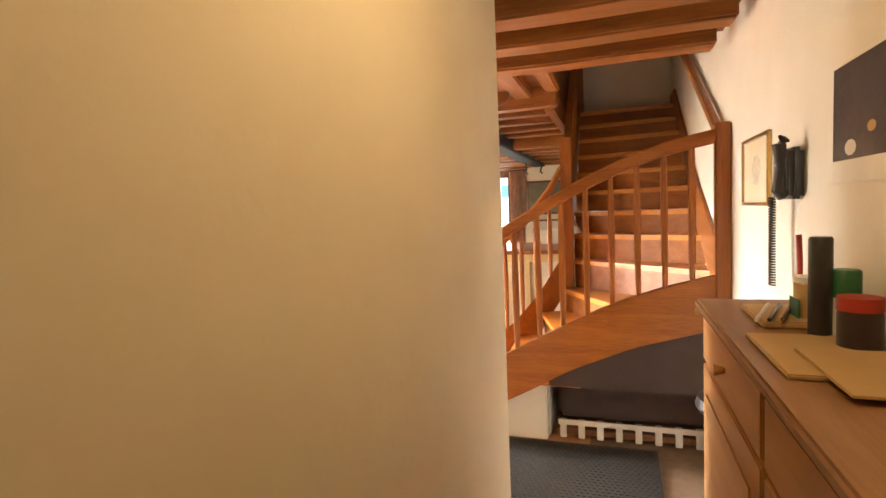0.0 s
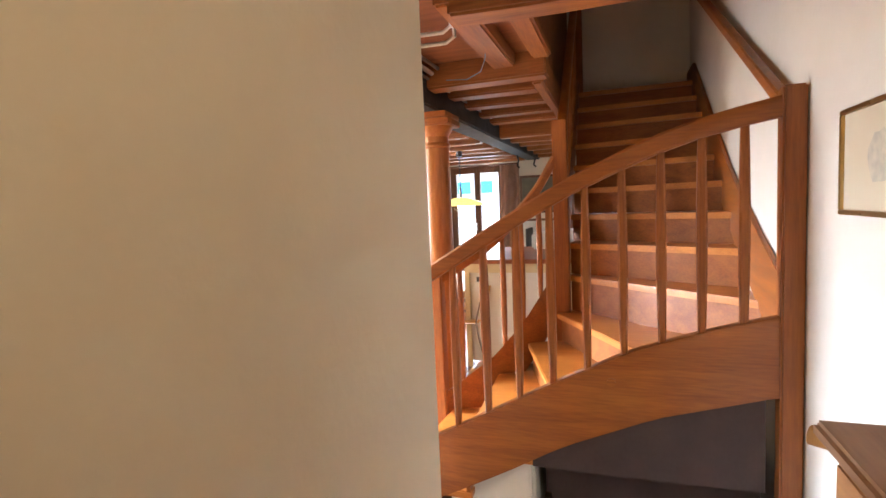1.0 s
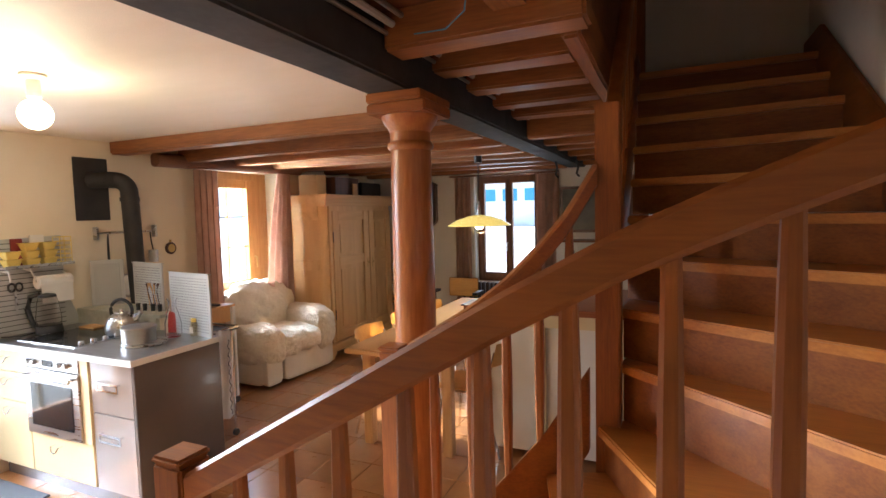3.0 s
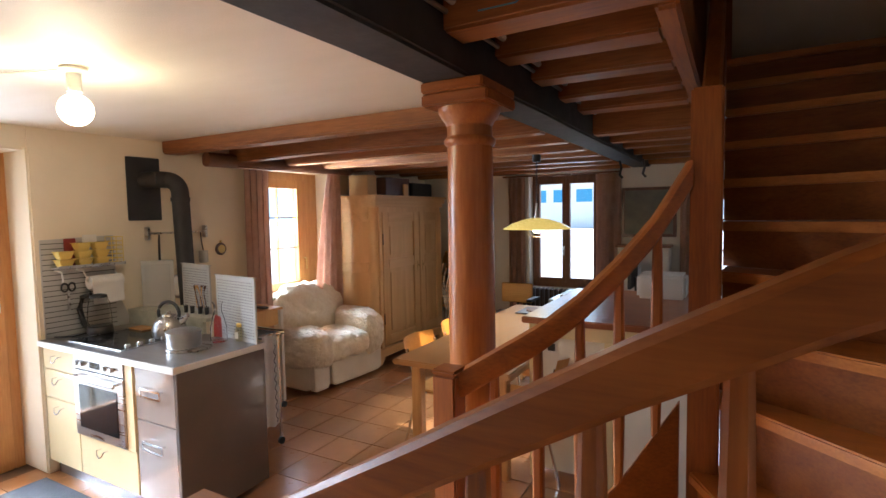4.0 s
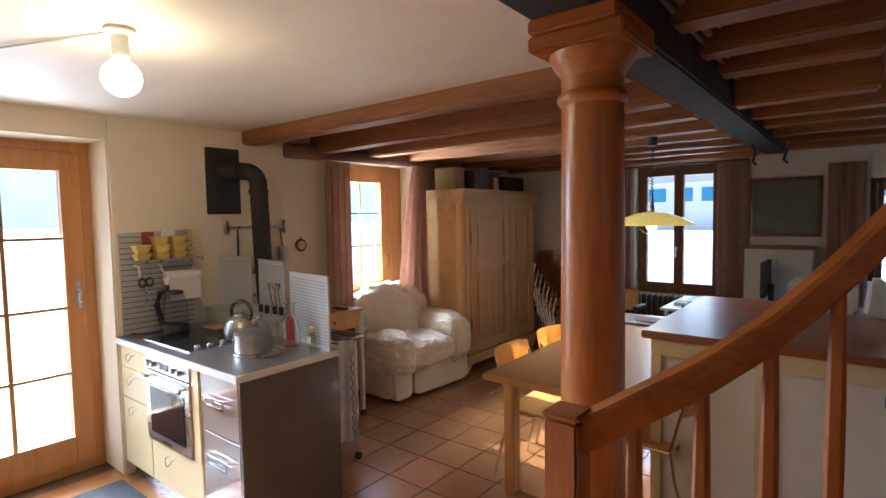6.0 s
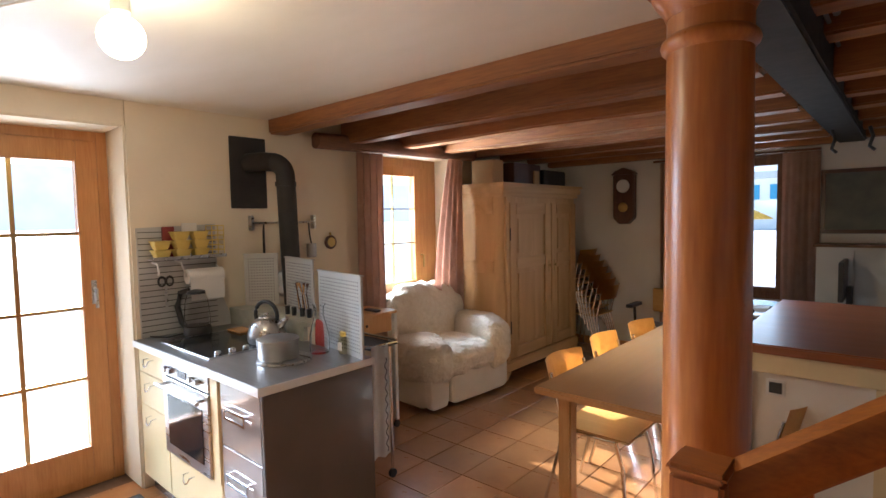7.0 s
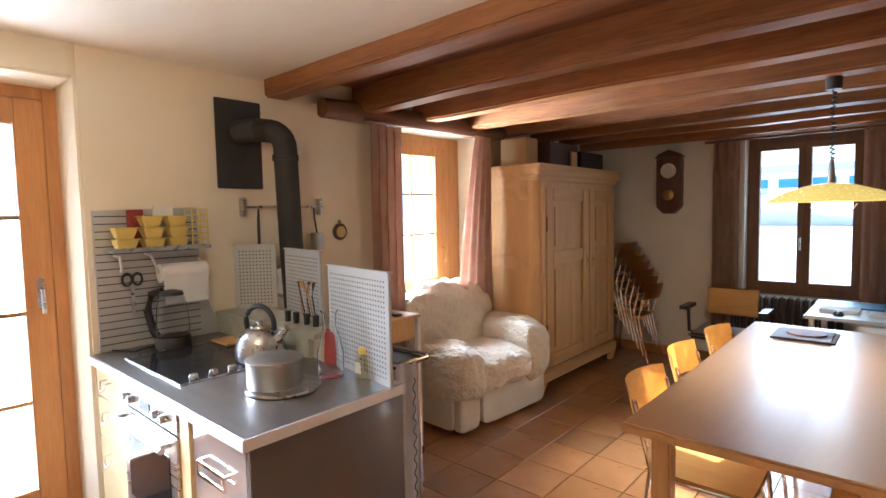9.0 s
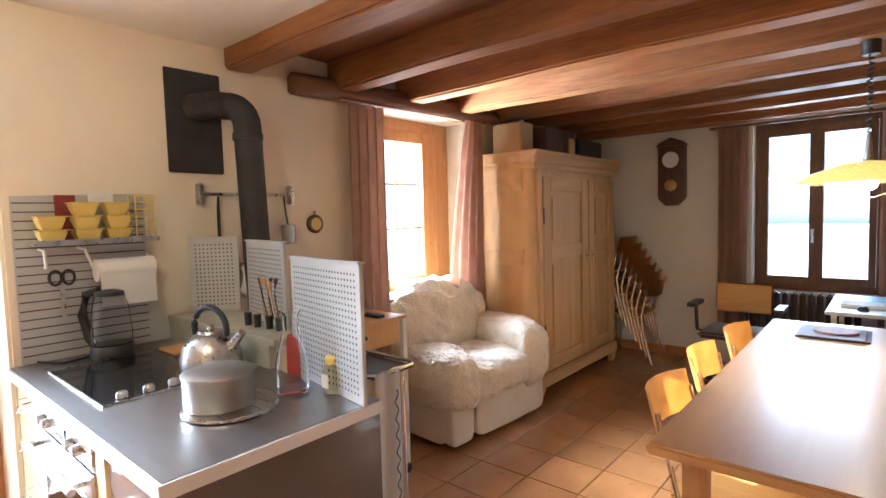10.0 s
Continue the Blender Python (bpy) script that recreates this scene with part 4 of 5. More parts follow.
bm = B(); tube(bm, [(WX + 0.01, 5.757, 1.455), (WX + 0.01, 5.757, 1.475)], 0.009, 8); part("ring", bm, BRASS, ba, smooth=True)

# on the worktop
ek = thing("electric_kettle", "clear electric kettle with black base and handle", "kettle")
kx, ky = -4.10, 4.66
bm = B(); lathe(bm, [(0.078, 0), (0.08, 0.012), (0.074, 0.05), (0.072, 0.052)], (kx, ky, 0.9005), 28); part("base", bm, BLACK_PLASTIC, ek, smooth=True)
bm = B(); lathe(bm, [(0.072, 0.053), (0.074, 0.1), (0.064, 0.2), (0.052, 0.245), (0.050, 0.245), (0.061, 0.2), (0.071, 0.1), (0.069, 0.056)], (kx, ky, 0.9005), 28); part("jug", bm, CLEAR, ek, smooth=True)
bm = B(); lathe(bm, [(0.053, 0.246), (0.05, 0.262), (0.02, 0.27), (0.003, 0.271)], (kx, ky, 0.9005), 24); part("lid", bm, BLACK_PLASTIC, ek, smooth=True)
bm = B(); tube(bm, [(kx - 0.05, ky - 0.02, 1.165), (kx - 0.09, ky - 0.055, 1.15), (kx - 0.105, ky - 0.07, 1.07), (kx - 0.09, ky - 0.055, 0.97), (kx - 0.06, ky - 0.03, 0.92)], [0.016, 0.018, 0.018, 0.017, 0.016], 10); part("handle", bm, BLACK_PLASTIC, ek, smooth=True)
bm = B(); tube(bm, [(kx - 0.07, ky - 0.03, 0.905), (kx - 0.03, ky - 0.16, 0.905), (kx - 0.10, ky - 0.2, 0.905), (WX + 0.02, 4.44, 0.906)], 0.004, 7); part("cable", bm, BLACK_PLASTIC, ek, smooth=True)
wk = thing("whistling_kettle", "round steel whistling kettle with black ring handle", "kettle")
kx, ky = -3.55, 4.80
bm = B(); lathe(bm, [(0.095, 0), (0.102, 0.01), (0.104, 0.05), (0.09, 0.095), (0.06, 0.125), (0.045, 0.132)], (kx, ky, 0.9065), 32); part("body", bm, STEEL, wk, smooth=True)
bm = B(); lathe(bm, [(0.045, 0.133), (0.04, 0.142), (0.012, 0.148), (0.012, 0.16), (0.002, 0.163)], (kx, ky, 0.9065), 24); part("lid", bm, STEEL, wk, smooth=True)
bm = B(); tube(bm, [(kx + 0.078 * math.cos(a), ky + 0.02 * math.cos(a), 1.055 + 0.075 * math.sin(a)) for a in np.linspace(-0.5, 3.64, 18)], 0.011, 10); part("handle", bm, BLACK_PLASTIC, wk, smooth=True)
bm = B(); tube(bm, [(kx + 0.075, ky + 0.03, 0.99), (kx + 0.11, ky + 0.045, 1.03), (kx + 0.128, ky + 0.05, 1.045)], [0.022, 0.016, 0.014], 12); part("spout", bm, STEEL, wk, smooth=True)
pt = thing("cooking_pot", "low aluminium pot with flat lid on a tray", "pot")
kx, ky = -3.17, 4.64
bm = B(); lathe(bm, [(0.125, 0), (0.13, 0.004), (0.128, 0.012), (0.10, 0.014)], (kx + 0.02, ky + 0.02, 0.9005), 32); part("tray", bm, STEEL, pt, smooth=True)
bm = B(); lathe(bm, [(0.092, 0.0), (0.096, 0.006), (0.096, 0.085), (0.10, 0.088), (0.10, 0.094), (0.086, 0.1), (0.01, 0.103)], (kx, ky, 0.9146), 36); part("body", bm, COPPER_GREY, pt, smooth=True)
cf = thing("glass_carafe", "clear glass carafe with narrow neck", "carafe")
bm = B(); lathe(bm, [(0.046, 0), (0.05, 0.01), (0.05, 0.09), (0.036, 0.15), (0.024, 0.19), (0.026, 0.235), (0.034, 0.25), (0.031, 0.25), (0.022, 0.235), (0.020, 0.19), (0.032, 0.148), (0.046, 0.088), (0.046, 0.012), (0.002, 0.012)], (-3.13, 4.85, 0.9005), 28); part("body", bm, CLEAR, cf, smooth=True)
jr = thing("spice_jar", "small glass jar of pale spice with yellow lid and label", "jar")
bm = B(); lathe(bm, [(0.03, 0), (0.033, 0.006), (0.033, 0.07), (0.024, 0.088)], (-3.02, 4.925, 0.9005), 24); part("body", bm, glass("honey glass", (0.85, 0.72, 0.4)), jr, smooth=True)
bm = B(); lathe(bm, [(0.025, 0.0885), (0.026, 0.108), (0.02, 0.112), (0.003, 0.112)], (-3.02, 4.925, 0.9005), 20); part("lid", bm, YELLOW_BOX, jr, smooth=True)
boxes("label", PAPER, jr, [(-3.035, 4.8895, 0.92, -3.005, 4.8915, 0.96)])
packet("carton", RED, [(-3.33, 4.955, 0.9005, -3.23, 4.985, 1.03)], "red food packet standing beside the carafe", "carton")
cr = thing("utensil_caddy", "dark utensil caddy with wooden spoons and brushes", "utensil caddy")
for k, (x, y) in enumerate(((-3.62, 5.02), (-3.55, 5.03), (-3.48, 5.03), (-3.69, 5.02))):
    bm = B(); lathe(bm, [(0.013, 0), (0.015, 0.05), (0.012, 0.05)], (x, y, 1.011), 14); part("cup", bm, BLACK_PLASTIC, cr, smooth=True)
for k in range(6):
    x, y = -3.48 - 0.02 * k, 5.03
    bm = B(); tube(bm, [(x, y, 1.05), (x + random.uniform(-0.02, 0.02), y - 0.01, 1.15), (x + random.uniform(-0.03, 0.03), y - 0.02, 1.21)], [0.003, 0.003, 0.009], 8, 0.5); part("utensil", bm, BEECH if k % 2 else CLOCK_WOOD, cr, smooth=True)
cb = tagged(boxes("cutting_board", BEECH, None, [(-4.02, 4.80, 0.9075, -3.86, 4.90, 0.917)], 0.003), "small wooden trivet lying on the worktop", "trivet")

# serving trolley
tr = thing("serving_trolley", "wood and chrome serving trolley with a black tray", "trolley")
boxes("top_shelf", BEECH, tr, [(-4.08, 5.42, 0.872, -3.74, 5.97, 0.892)], 0.004)
boxes("drawer", BEECH, tr, [(-4.06, 5.44, 0.74, -3.77, 5.94, 0.871)], 0.004)
bm = B(); lathe(bm, [(0.008, 0), (0.011, 0.012), (0.002, 0.02)], (-3.77 + 0.0, 5.7, 0.80), 12); part("knob", bm, IRON, tr, smooth=True)
for x, y in ((-3.22, 5.41), (-3.30, 5.26), (-4.02, 5.42)):
    bm = B(); tube(bm, [(x, y, 0.06), (x, y, 0.812)], 0.010, 10); part("leg", bm, CHROME, tr, smooth=True)
    bm = B(); lathe(bm, [(0.006, -0.012), (0.026, -0.01), (0.026, 0.01), (0.006, 0.012)], (0, 0, 0), 16, Matrix.Translation((x, y, 0.027)) @ Matrix.Rotation(radians(90), 4, "Y")); part("caster", bm, BLACK_PLASTIC, tr, smooth=True)
boxes("upright", WHITE_PAINT, tr, [(-3.775, 5.945, 0.06, -3.745, 5.975, 0.871)], 0.003, "white steel upright")
bm = B(); lathe(bm, [(0.006, -0.012), (0.026, -0.01), (0.026, 0.01), (0.006, 0.012)], (0, 0, 0), 16, Matrix.Translation((-3.76, 5.96, 0.027)) @ Matrix.Rotation(radians(90), 4, "Y")); part("caster", bm, BLACK_PLASTIC, tr, smooth=True)
boxes("tray", RUBBER_MAT, tr, [(-3.90, 5.25, 0.812, -3.21, 5.47, 0.820)])
bm = B(); tube(bm, [(-3.90, 5.24, 0.832), (-3.23, 5.24, 0.832), (-3.20, 5.27, 0.832), (-3.20, 5.45, 0.832), (-3.23, 5.48, 0.832), (-3.90, 5.48, 0.832)], 0.008, 8); part("tray_rail", bm, CHROME, tr, smooth=True)
boxes("lower_shelf", BEECH, tr, [(-4.03, 5.25, 0.16, -3.22, 5.44, 0.175)], 0.003)
tw = thing("tea_towel", "white embroidered tea towel hanging on the trolley", "towel")
bm = B()
rows = []
for i in range(13):
    f = i / 12
    rows.append([bm.verts.new((-3.186 + 0.006 * math.sin(f * 11 + 0.3 * k), 5.235 + 0.135 * f, 0.835 - 0.66 * k / 5 + 0.008 * math.sin(7 * f))) for k in range(6)])
for a, b in zip(rows, rows[1:]):
    for k in range(5):
        bm.faces.new((a[k], b[k], b[k + 1], a[k + 1]))
bmesh.ops.solidify(bm, geom=bm.faces[:], thickness=0.005)
part("cloth", bm, PAPER, tw, smooth=True)
bm = B(); tube(bm, [(-3.176, 5.335 + 0.008 * math.sin(z * 95), 0.2 + z) for z in np.linspace(0, 0.56, 70)], 0.0024, 6); part("embroidery", bm, HOLE, tw, "dark wavy embroidered border", smooth=True)
tagged(boxes("remote_control", BLACK_PLASTIC, None, [(-3.92, 5.80, 0.8925, -3.78, 5.85, 0.908)], 0.004), "black remote control on the trolley", "remote control")

# armchair
ac = thing("armchair", "cream slip-covered armchair with tufted throw", "armchair")
AM = rz((-4.02, 6.76, 0), -4)  # seat centre; front faces +x of the local frame
def pillow(c, half, n=4.0, wob=0.02, fold=0.0, m=AM, cuts=16, tuft=0.0):
    """A soft padded body: a rounded block with creases."""
    bm = B(); box(bm, -1, -1, -1, 1, 1, 1)
    bmesh.ops.subdivide_edges(bm, edges=bm.edges[:], cuts=cuts, use_grid_fill=True)
    for v in bm.verts:
        p = v.co
        r = (abs(p.x) ** n + abs(p.y) ** n + abs(p.z) ** n) ** (-1 / n)
        q = Vector((p.x * r * half[0] + c[0], p.y * r * half[1] + c[1], p.z * r * half[2] + c[2]))
        d = wob * (noise.noise(q * 6) + 0.4 * noise.noise(q * 17)) + fold * (1 - abs(noise.noise(Vector((q.x * 3, q.y * 7 + q.z * 6, q.z * 4)))) * 2.4)
        d += tuft * (0.7 * noise.noise(q * 52) + 0.7 * abs(noise.noise(q * 80)))
        v.co = m @ (q + d * (q - Vector(c)).normalized())
    return bm
part("base", pillow((0.06, 0.0, 0.17), (0.27, 0.45, 0.14), 8, 0.006), CREAM_CLOTH, ac, smooth=True)
part("seat_cushion", pillow((0.15, -0.03, 0.39), (0.31, 0.36, 0.14), 3.0, 0.03, 0.008, AM, 46, 0.011), BOUCLE, ac, "cream tufted seat throw", smooth=True)
part("armrest", pillow((0.10, -0.35, 0.41), (0.33, 0.16, 0.19), 3.0, 0.03, 0.006, AM, 40, 0.011), BOUCLE, ac, "cream tufted throw over the armrest", smooth=True)
part("armrest", pillow((0.10, 0.355, 0.44), (0.36, 0.165, 0.25), 3.2, 0.025, 0.006, AM, 40, 0.008), BOUCLE, ac, "cream tufted throw over the armrest", smooth=True)
part("backrest", pillow((-0.10, -0.05, 0.62), (0.15, 0.46, 0.36), 2.9, 0.03, 0.03, AM @ Matrix.Rotation(radians(-7), 4, "Y"), 40, 0.005), BOUCLE, ac, "cream cloth draped backrest", smooth=True)
part("front_skirt", pillow((0.335, 0.13, 0.185), (0.035, 0.365, 0.155), 9, 0.004), CREAM_CLOTH, ac, smooth=True)
part("skirt_corner", pillow((0.325, -0.36, 0.19), (0.04, 0.10, 0.16), 7, 0.004), CREAM_CLOTH, ac, smooth=True)
part("side_skirt", pillow((0.06, -0.445, 0.18), (0.24, 0.022, 0.15), 7, 0.004), CREAM_CLOTH, ac, smooth=True)

# wardrobe
wd = thing("wardrobe", "large pale stripped pine two-door wardrobe with cornice", "wardrobe")
X0, X1, Y0, Y1 = -4.23, -3.735, 7.34, 8.82
bm = B()
side = [(X0, Y0), (X1 - 0.105, Y0)] + [(X1 - 0.105 + 0.07 * math.sin(a), Y0 + 0.07 - 0.07 * math.cos(a)) for a in np.linspace(0.2, 1.57, 7)] + [(X1 - 0.035, Y1), (X0, Y1)]
prism(bm, [(x, y, 0.16) for x, y in side], (0, 0, 1.60)); part("carcass", bm, WARDROBE_Z, wd)
boxes("plinth", WARDROBE_Y, wd, [(X0, Y0 - 0.012, 0.075, X1 + 0.012, Y1 + 0.01, 0.175)], 0.012)
for y in (Y0 - 0.01, Y1 - 0.13):
    bm = B(); prism(bm, [(X1 - 0.03, y, 0.075), (X1 - 0.03, y, 0.0), (X1 - 0.03, y + 0.06, 0.0), (X1 - 0.03, y + 0.1, 0.045), (X1 - 0.03, y + 0.13, 0.075)], (0.04, 0, 0)); part("foot", bm, WARDROBE_Y, wd, bevel=0.004)
    boxes("foot", WARDROBE_Y, wd, [(X0, y, 0.0, X0 + 0.08, y + 0.08, 0.075)])
for o, z0, z1 in ((0.012, 1.758, 1.80), (0.035, 1.80, 1.862), (0.055, 1.862, 1.89)):
    boxes("cornice", WARDROBE_Y, wd, [(X0, Y0 - o, z0, X1 + o, Y1 + o, z1)], 0.011)
boxes("front_stile", WARDROBE_Z, wd, [(X1 - 0.0345, Y0 + 0.075, 0.176, X1 - 0.006, Y0 + 0.125, 1.757)], 0.004)
for a, b in ((Y0 + 0.131, 8.238), (8.25, Y1 - 0.03)):
    dr = boxes("door", WARDROBE_Z, wd, [(X1 - 0.0345, a, 0.19, X1 - 0.022, b, 1.70)], 0.003)
    for y0, y1 in ((a, a + 0.11), (b - 0.12, b)):
        boxes("door_stile", WARDROBE_Z, dr, [(X1 - 0.0218, y0, 0.19, X1, y1, 1.70)], 0.004)
    for z0, z1 in ((0.19, 0.30), (1.06, 1.17), (1.59, 1.70)):
        boxes("door_rail", WARDROBE_Y, dr, [(X1 - 0.0218, a + 0.1105, z0, X1 - 0.001, b - 0.1205, z1)], 0.004)
    for z0, z1 in ((0.34, 1.02), (1.21, 1.55)):
        boxes("raised_panel", WARDROBE_Z, dr, [(X1 - 0.0218, a + 0.15, z0, X1 - 0.010, b - 0.16, z1)], 0.008)
    y = b - 0.05 if a < 8 else a + 0.05
    bm = B(); tube(bm, [(X1 + 0.001, y, 1.05), (X1 + 0.02, y, 1.05)], 0.004, 8); tube(bm, [(X1 + 0.021, y, 1.065), (X1 + 0.023, y, 1.035)], 0.007, 8, 0.5); box(bm, X1 + 0.0003, y - 0.007, 0.98, X1 + 0.002, y + 0.007, 1.10); part("key_plate", bm, BRASS, dr, "small brass key plate with key")
    for z in (0.50, 1.40):
        if a < 8:
            bm = B(); tube(bm, [(X1 + 0.003, a - 0.004, z - 0.06), (X1 + 0.003, a - 0.004, z + 0.06)], 0.005, 8); part("hinge", bm, IRON, dr, "dark iron hinge", smooth=True)
boxes("side_rail", WARDROBE_Y, wd, [(X0 + 0.02, Y0 - 0.016, 0.176, X1 - 0.10, Y0 - 0.0003, 0.30), (X0 + 0.02, Y0 - 0.016, 1.03, X1 - 0.10, Y0 - 0.0003, 1.15), (X0 + 0.02, Y0 - 0.016, 1.60, X1 - 0.10, Y0 - 0.0003, 1.757), (X0 + 0.0, Y0 - 0.015, 0.176, X0 + 0.0195, Y0 - 0.0003, 1.757)], 0.003)
tagged(boxes("storage_box", MANILA, None, [(-4.14, 7.40, 1.8905, -3.88, 7.58, 2.12)], 0.006), "tan cardboard box on top of the wardrobe", "box")
tagged(boxes("storage_box", CLOCK_WOOD, None, [(-4.12, 7.64, 1.8905, -3.80, 8.14, 2.10)], 0.006), "dark wooden box on top of the wardrobe", "box")
tagged(boxes("storage_box", BLACK_PLASTIC, None, [(-4.15, 8.22, 1.8905, -3.81, 8.70, 2.06)], 0.01), "black case on top of the wardrobe", "box")
tagged(boxes("picture_frame", BEECH, None, [(-3.775, 7.95, 1.8905, -3.76, 8.05, 2.03)], 0.003), "small framed card on top of the wardrobe", "picture frame")

# curtains
def curtain(name, p, q, z0, z1, waves, amp, label, tie=None, flare=0.0):
    bm = B()
    n = waves * 8
    p, q = Vector(p), Vector(q)
    d = q - p
    nrm = Vector((-d.y, d.x)).normalized()
    rows = []
    for k in range(13):
        f = k / 12
        z = z1 + (z0 - z1) * f
        squeeze = 1.0
        if tie:
            squeeze = 1 - tie[1] * math.exp(-((f - tie[0]) / 0.22) ** 2)
        row = []
        for i in range(n + 1):
            u = i / n
            uu = 0.5 + (u - 0.5) * squeeze
            uu = 1 - (1 - uu) * (1 - flare * (1 - f) ** 1.5)
            w = amp * math.sin(u * waves * 2 * math.pi + 0.6 * math.sin(3 * f)) * (0.6 + 0.4 * f)
            c = p + d * uu + nrm * w
            row.append(bm.verts.new((c.x, c.y, z)))
        rows.append(row)
    for a, b in zip(rows, rows[1:]):
        for i in range(n):
            bm.faces.new((a[i], a[i + 1], b[i + 1], b[i]))
    bmesh.ops.solidify(bm, geom=bm.faces[:], thickness=0.003)
    t = thing("curtain", label, "curtain", "curtains")
    part("cloth", bm, CURTAIN, t, smooth=True)
    return t
curtain("curtain", (WX + 0.10, 5.96), (WX + 0.10, 6.24), 0.55, 2.10, 4, 0.022, "dusky rose curtain hanging from a log rod")
curtain("curtain", (WX + 0.13, 6.78), (WX + 0.13, 7.23), 0.55, 2.12, 4, 0.022, "dusky rose curtain gathered beside the wardrobe", None, 0.55)
curtain("curtain", (-2.93, BY - 0.06), (-2.70, BY - 0.06), 0.25, 2.12, 3, 0.022, "dusky rose curtain at the rear window")
curtain("curtain", (-1.80, BY - 0.06), (-1.50, BY - 0.06), 0.25, 2.12, 3, 0.025, "dusky rose curtain at the rear window")
curtain("curtain", (-0.86, BY - 0.06), (-0.58, BY - 0.06), 0.25, 2.05, 3, 0.025, "dusky rose curtain at the small window")
bm = B(); tube(bm, [(-3.0, BY - 0.07, 2.135), (-1.5, BY - 0.07, 2.135)], 0.012, 10)
tagged(part("curtain_rod", bm, DARK_FRAME, None, smooth=True), "dark timber curtain rod at the rear window", "curtain rod")
bm = B(); tube(bm, [(WX + 0.1, 5.9, 2.115), (WX + 0.1, 7.45, 2.13)], 0.009, 10)
tagged(part("curtain_rod", bm, DARK_FRAME, None, smooth=True), "dark timber curtain rod under the log", "curtain rod")

# ---- table, chairs ----
tb = thing("dining_table", "long beech dining table with thick top", "table")
TBX0, TBX1, TBY0, TBY1 = -2.29, -1.46, 5.52, 7.78
boxes("tabletop", BEECH_Y, tb, [(TBX0, TBY0, 0.685, TBX1, TBY1, 0.722)], 0.008)
for x in (TBX0 + 0.07, TBX1 - 0.14):
    for y in (TBY0 + 0.12, TBY1 - 0.19):
        boxes("leg", BEECH, tb, [(x, y, 0, x + 0.07, y + 0.07, 0.684)], 0.006)
boxes("apron", BEECH, tb, [(TBX0 + 0.09, TBY0 + 0.19, 0.60, TBX0 + 0.11, TBY1 - 0.19, 0.684), (TBX1 - 0.11, TBY0 + 0.19, 0.60, TBX1 - 0.09, TBY1 - 0.19, 0.684)])
def dining_chair(m, label, group):
    """Plywood seat and curved back on bent steel legs; faces +x."""
    c = thing("dining_chair", label, "chair", group)
    bm = B(); box(bm, -0.2, -0.2, 0.435, 0.2, 0.2, 0.449); part("seat", bm, BIRCH, c, bevel=0.012)
    bm = B()
    rows = []
    for i in range(11):
        a = -0.62 + 1.24 * i / 10
        x, y = -0.2 - 0.36 * (math.cos(a) - math.cos(0.62)) , 0.36 * math.sin(a)
        rows.append([bm.verts.new((x - 0.02, y, 0.62)), bm.verts.new((x - 0.06, y, 0.78))])
    for a, b in zip(rows, rows[1:]):
        bm.faces.new((a[0], b[0], b[1], a[1]))
    bmesh.ops.solidify(bm, geom=bm.faces[:], thickness=0.011)
    part("backrest", bm, BIRCH, c, smooth=True)
    for s in (-1, 1):
        bm = B(); tube(bm, [(0.19, s * 0.21, 0.0), (0.16, s * 0.185, 0.30), (0.12, s * 0.18, 0.425)], 0.010, 8); part("front_leg", bm, CHROME, c, smooth=True)
        bm = B(); tube(bm, [(-0.27, s * 0.21, 0.0), (-0.19, s * 0.195, 0.30), (-0.17, s * 0.19, 0.44), (-0.22, s * 0.19, 0.64), (-0.24, s * 0.19, 0.72)], 0.010, 8); part("back_leg", bm, CHROME, c, smooth=True)
        bm = B(); tube(bm, [(0.12, s * 0.18, 0.425), (-0.17, s * 0.19, 0.425)], 0.009, 8); part("seat_rail", bm, CHROME, c, smooth=True)
    c.matrix_basis = m
    return c
ch = dining_chair(rz((-2.10, 5.97, 0), 0), "golden plywood dining chair on bent steel legs", "chairs round the table")
for x, y, a in ((-2.12, 6.55, 2), (-2.09, 7.10, -3), (-1.50, 5.95, 180), (-1.52, 6.6, 178)):
    copy_thing(ch, rz((x, y, 0), a))
for k in range(7):
    copy_thing(ch, rz((-3.66 - 0.046 * k, 9.0, 0.066 * k), 180))
for o in list(scene.objects):
    if o.name.startswith("dining_chair") and o.location.x < -3:
        tagged(o, "golden plywood chair stacked against the rear wall", group="stacked chairs")
tm = thing("place_mat_stack", "stack of dark place mats with a round trivet", "place mats")
boxes("mat", DARK_VELVET, tm, [(-2.12, 7.30, 0.7225, -1.80, 7.62, 0.731), (-2.10, 7.28, 0.7315, -1.82, 7.60, 0.739)], 0.002)
bm = B(); lathe(bm, [(0.10, 0), (0.102, 0.012), (0.004, 0.013)], (-1.95, 7.44, 0.7395), 28); part("trivet", bm, LOG, tm, smooth=True)

# pendant
pd = thing("pendant_lamp", "lit pendant lamp with wide yellow shade over the table", "lamp")
PX, PY = -1.82, 7.07
bm = B(); lathe(bm, [(0.29, 0.0), (0.292, 0.004), (0.21, 0.052), (0.10, 0.088), (0.035, 0.098), (0.03, 0.095), (0.10, 0.082), (0.21, 0.046), (0.282, 0.001)], (PX, PY, 1.525), 48); part("shade", bm, PENDANT_GLASS, pd, smooth=True)
bm = B(); lathe(bm, [(0.02, -0.06), (0.035, -0.045), (0.042, -0.015), (0.03, 0.02), (0.015, 0.03)], (PX, PY, 1.55), 20); part("bulb", bm, PENDANT_BULB, pd, smooth=True).visible_shadow = False
bm = B(); tube(bm, [(PX, PY, 1.61), (PX, PY, 1.75)], [0.022, 0.008], 12); part("socket", bm, COPPER_GREY, pd, smooth=True)
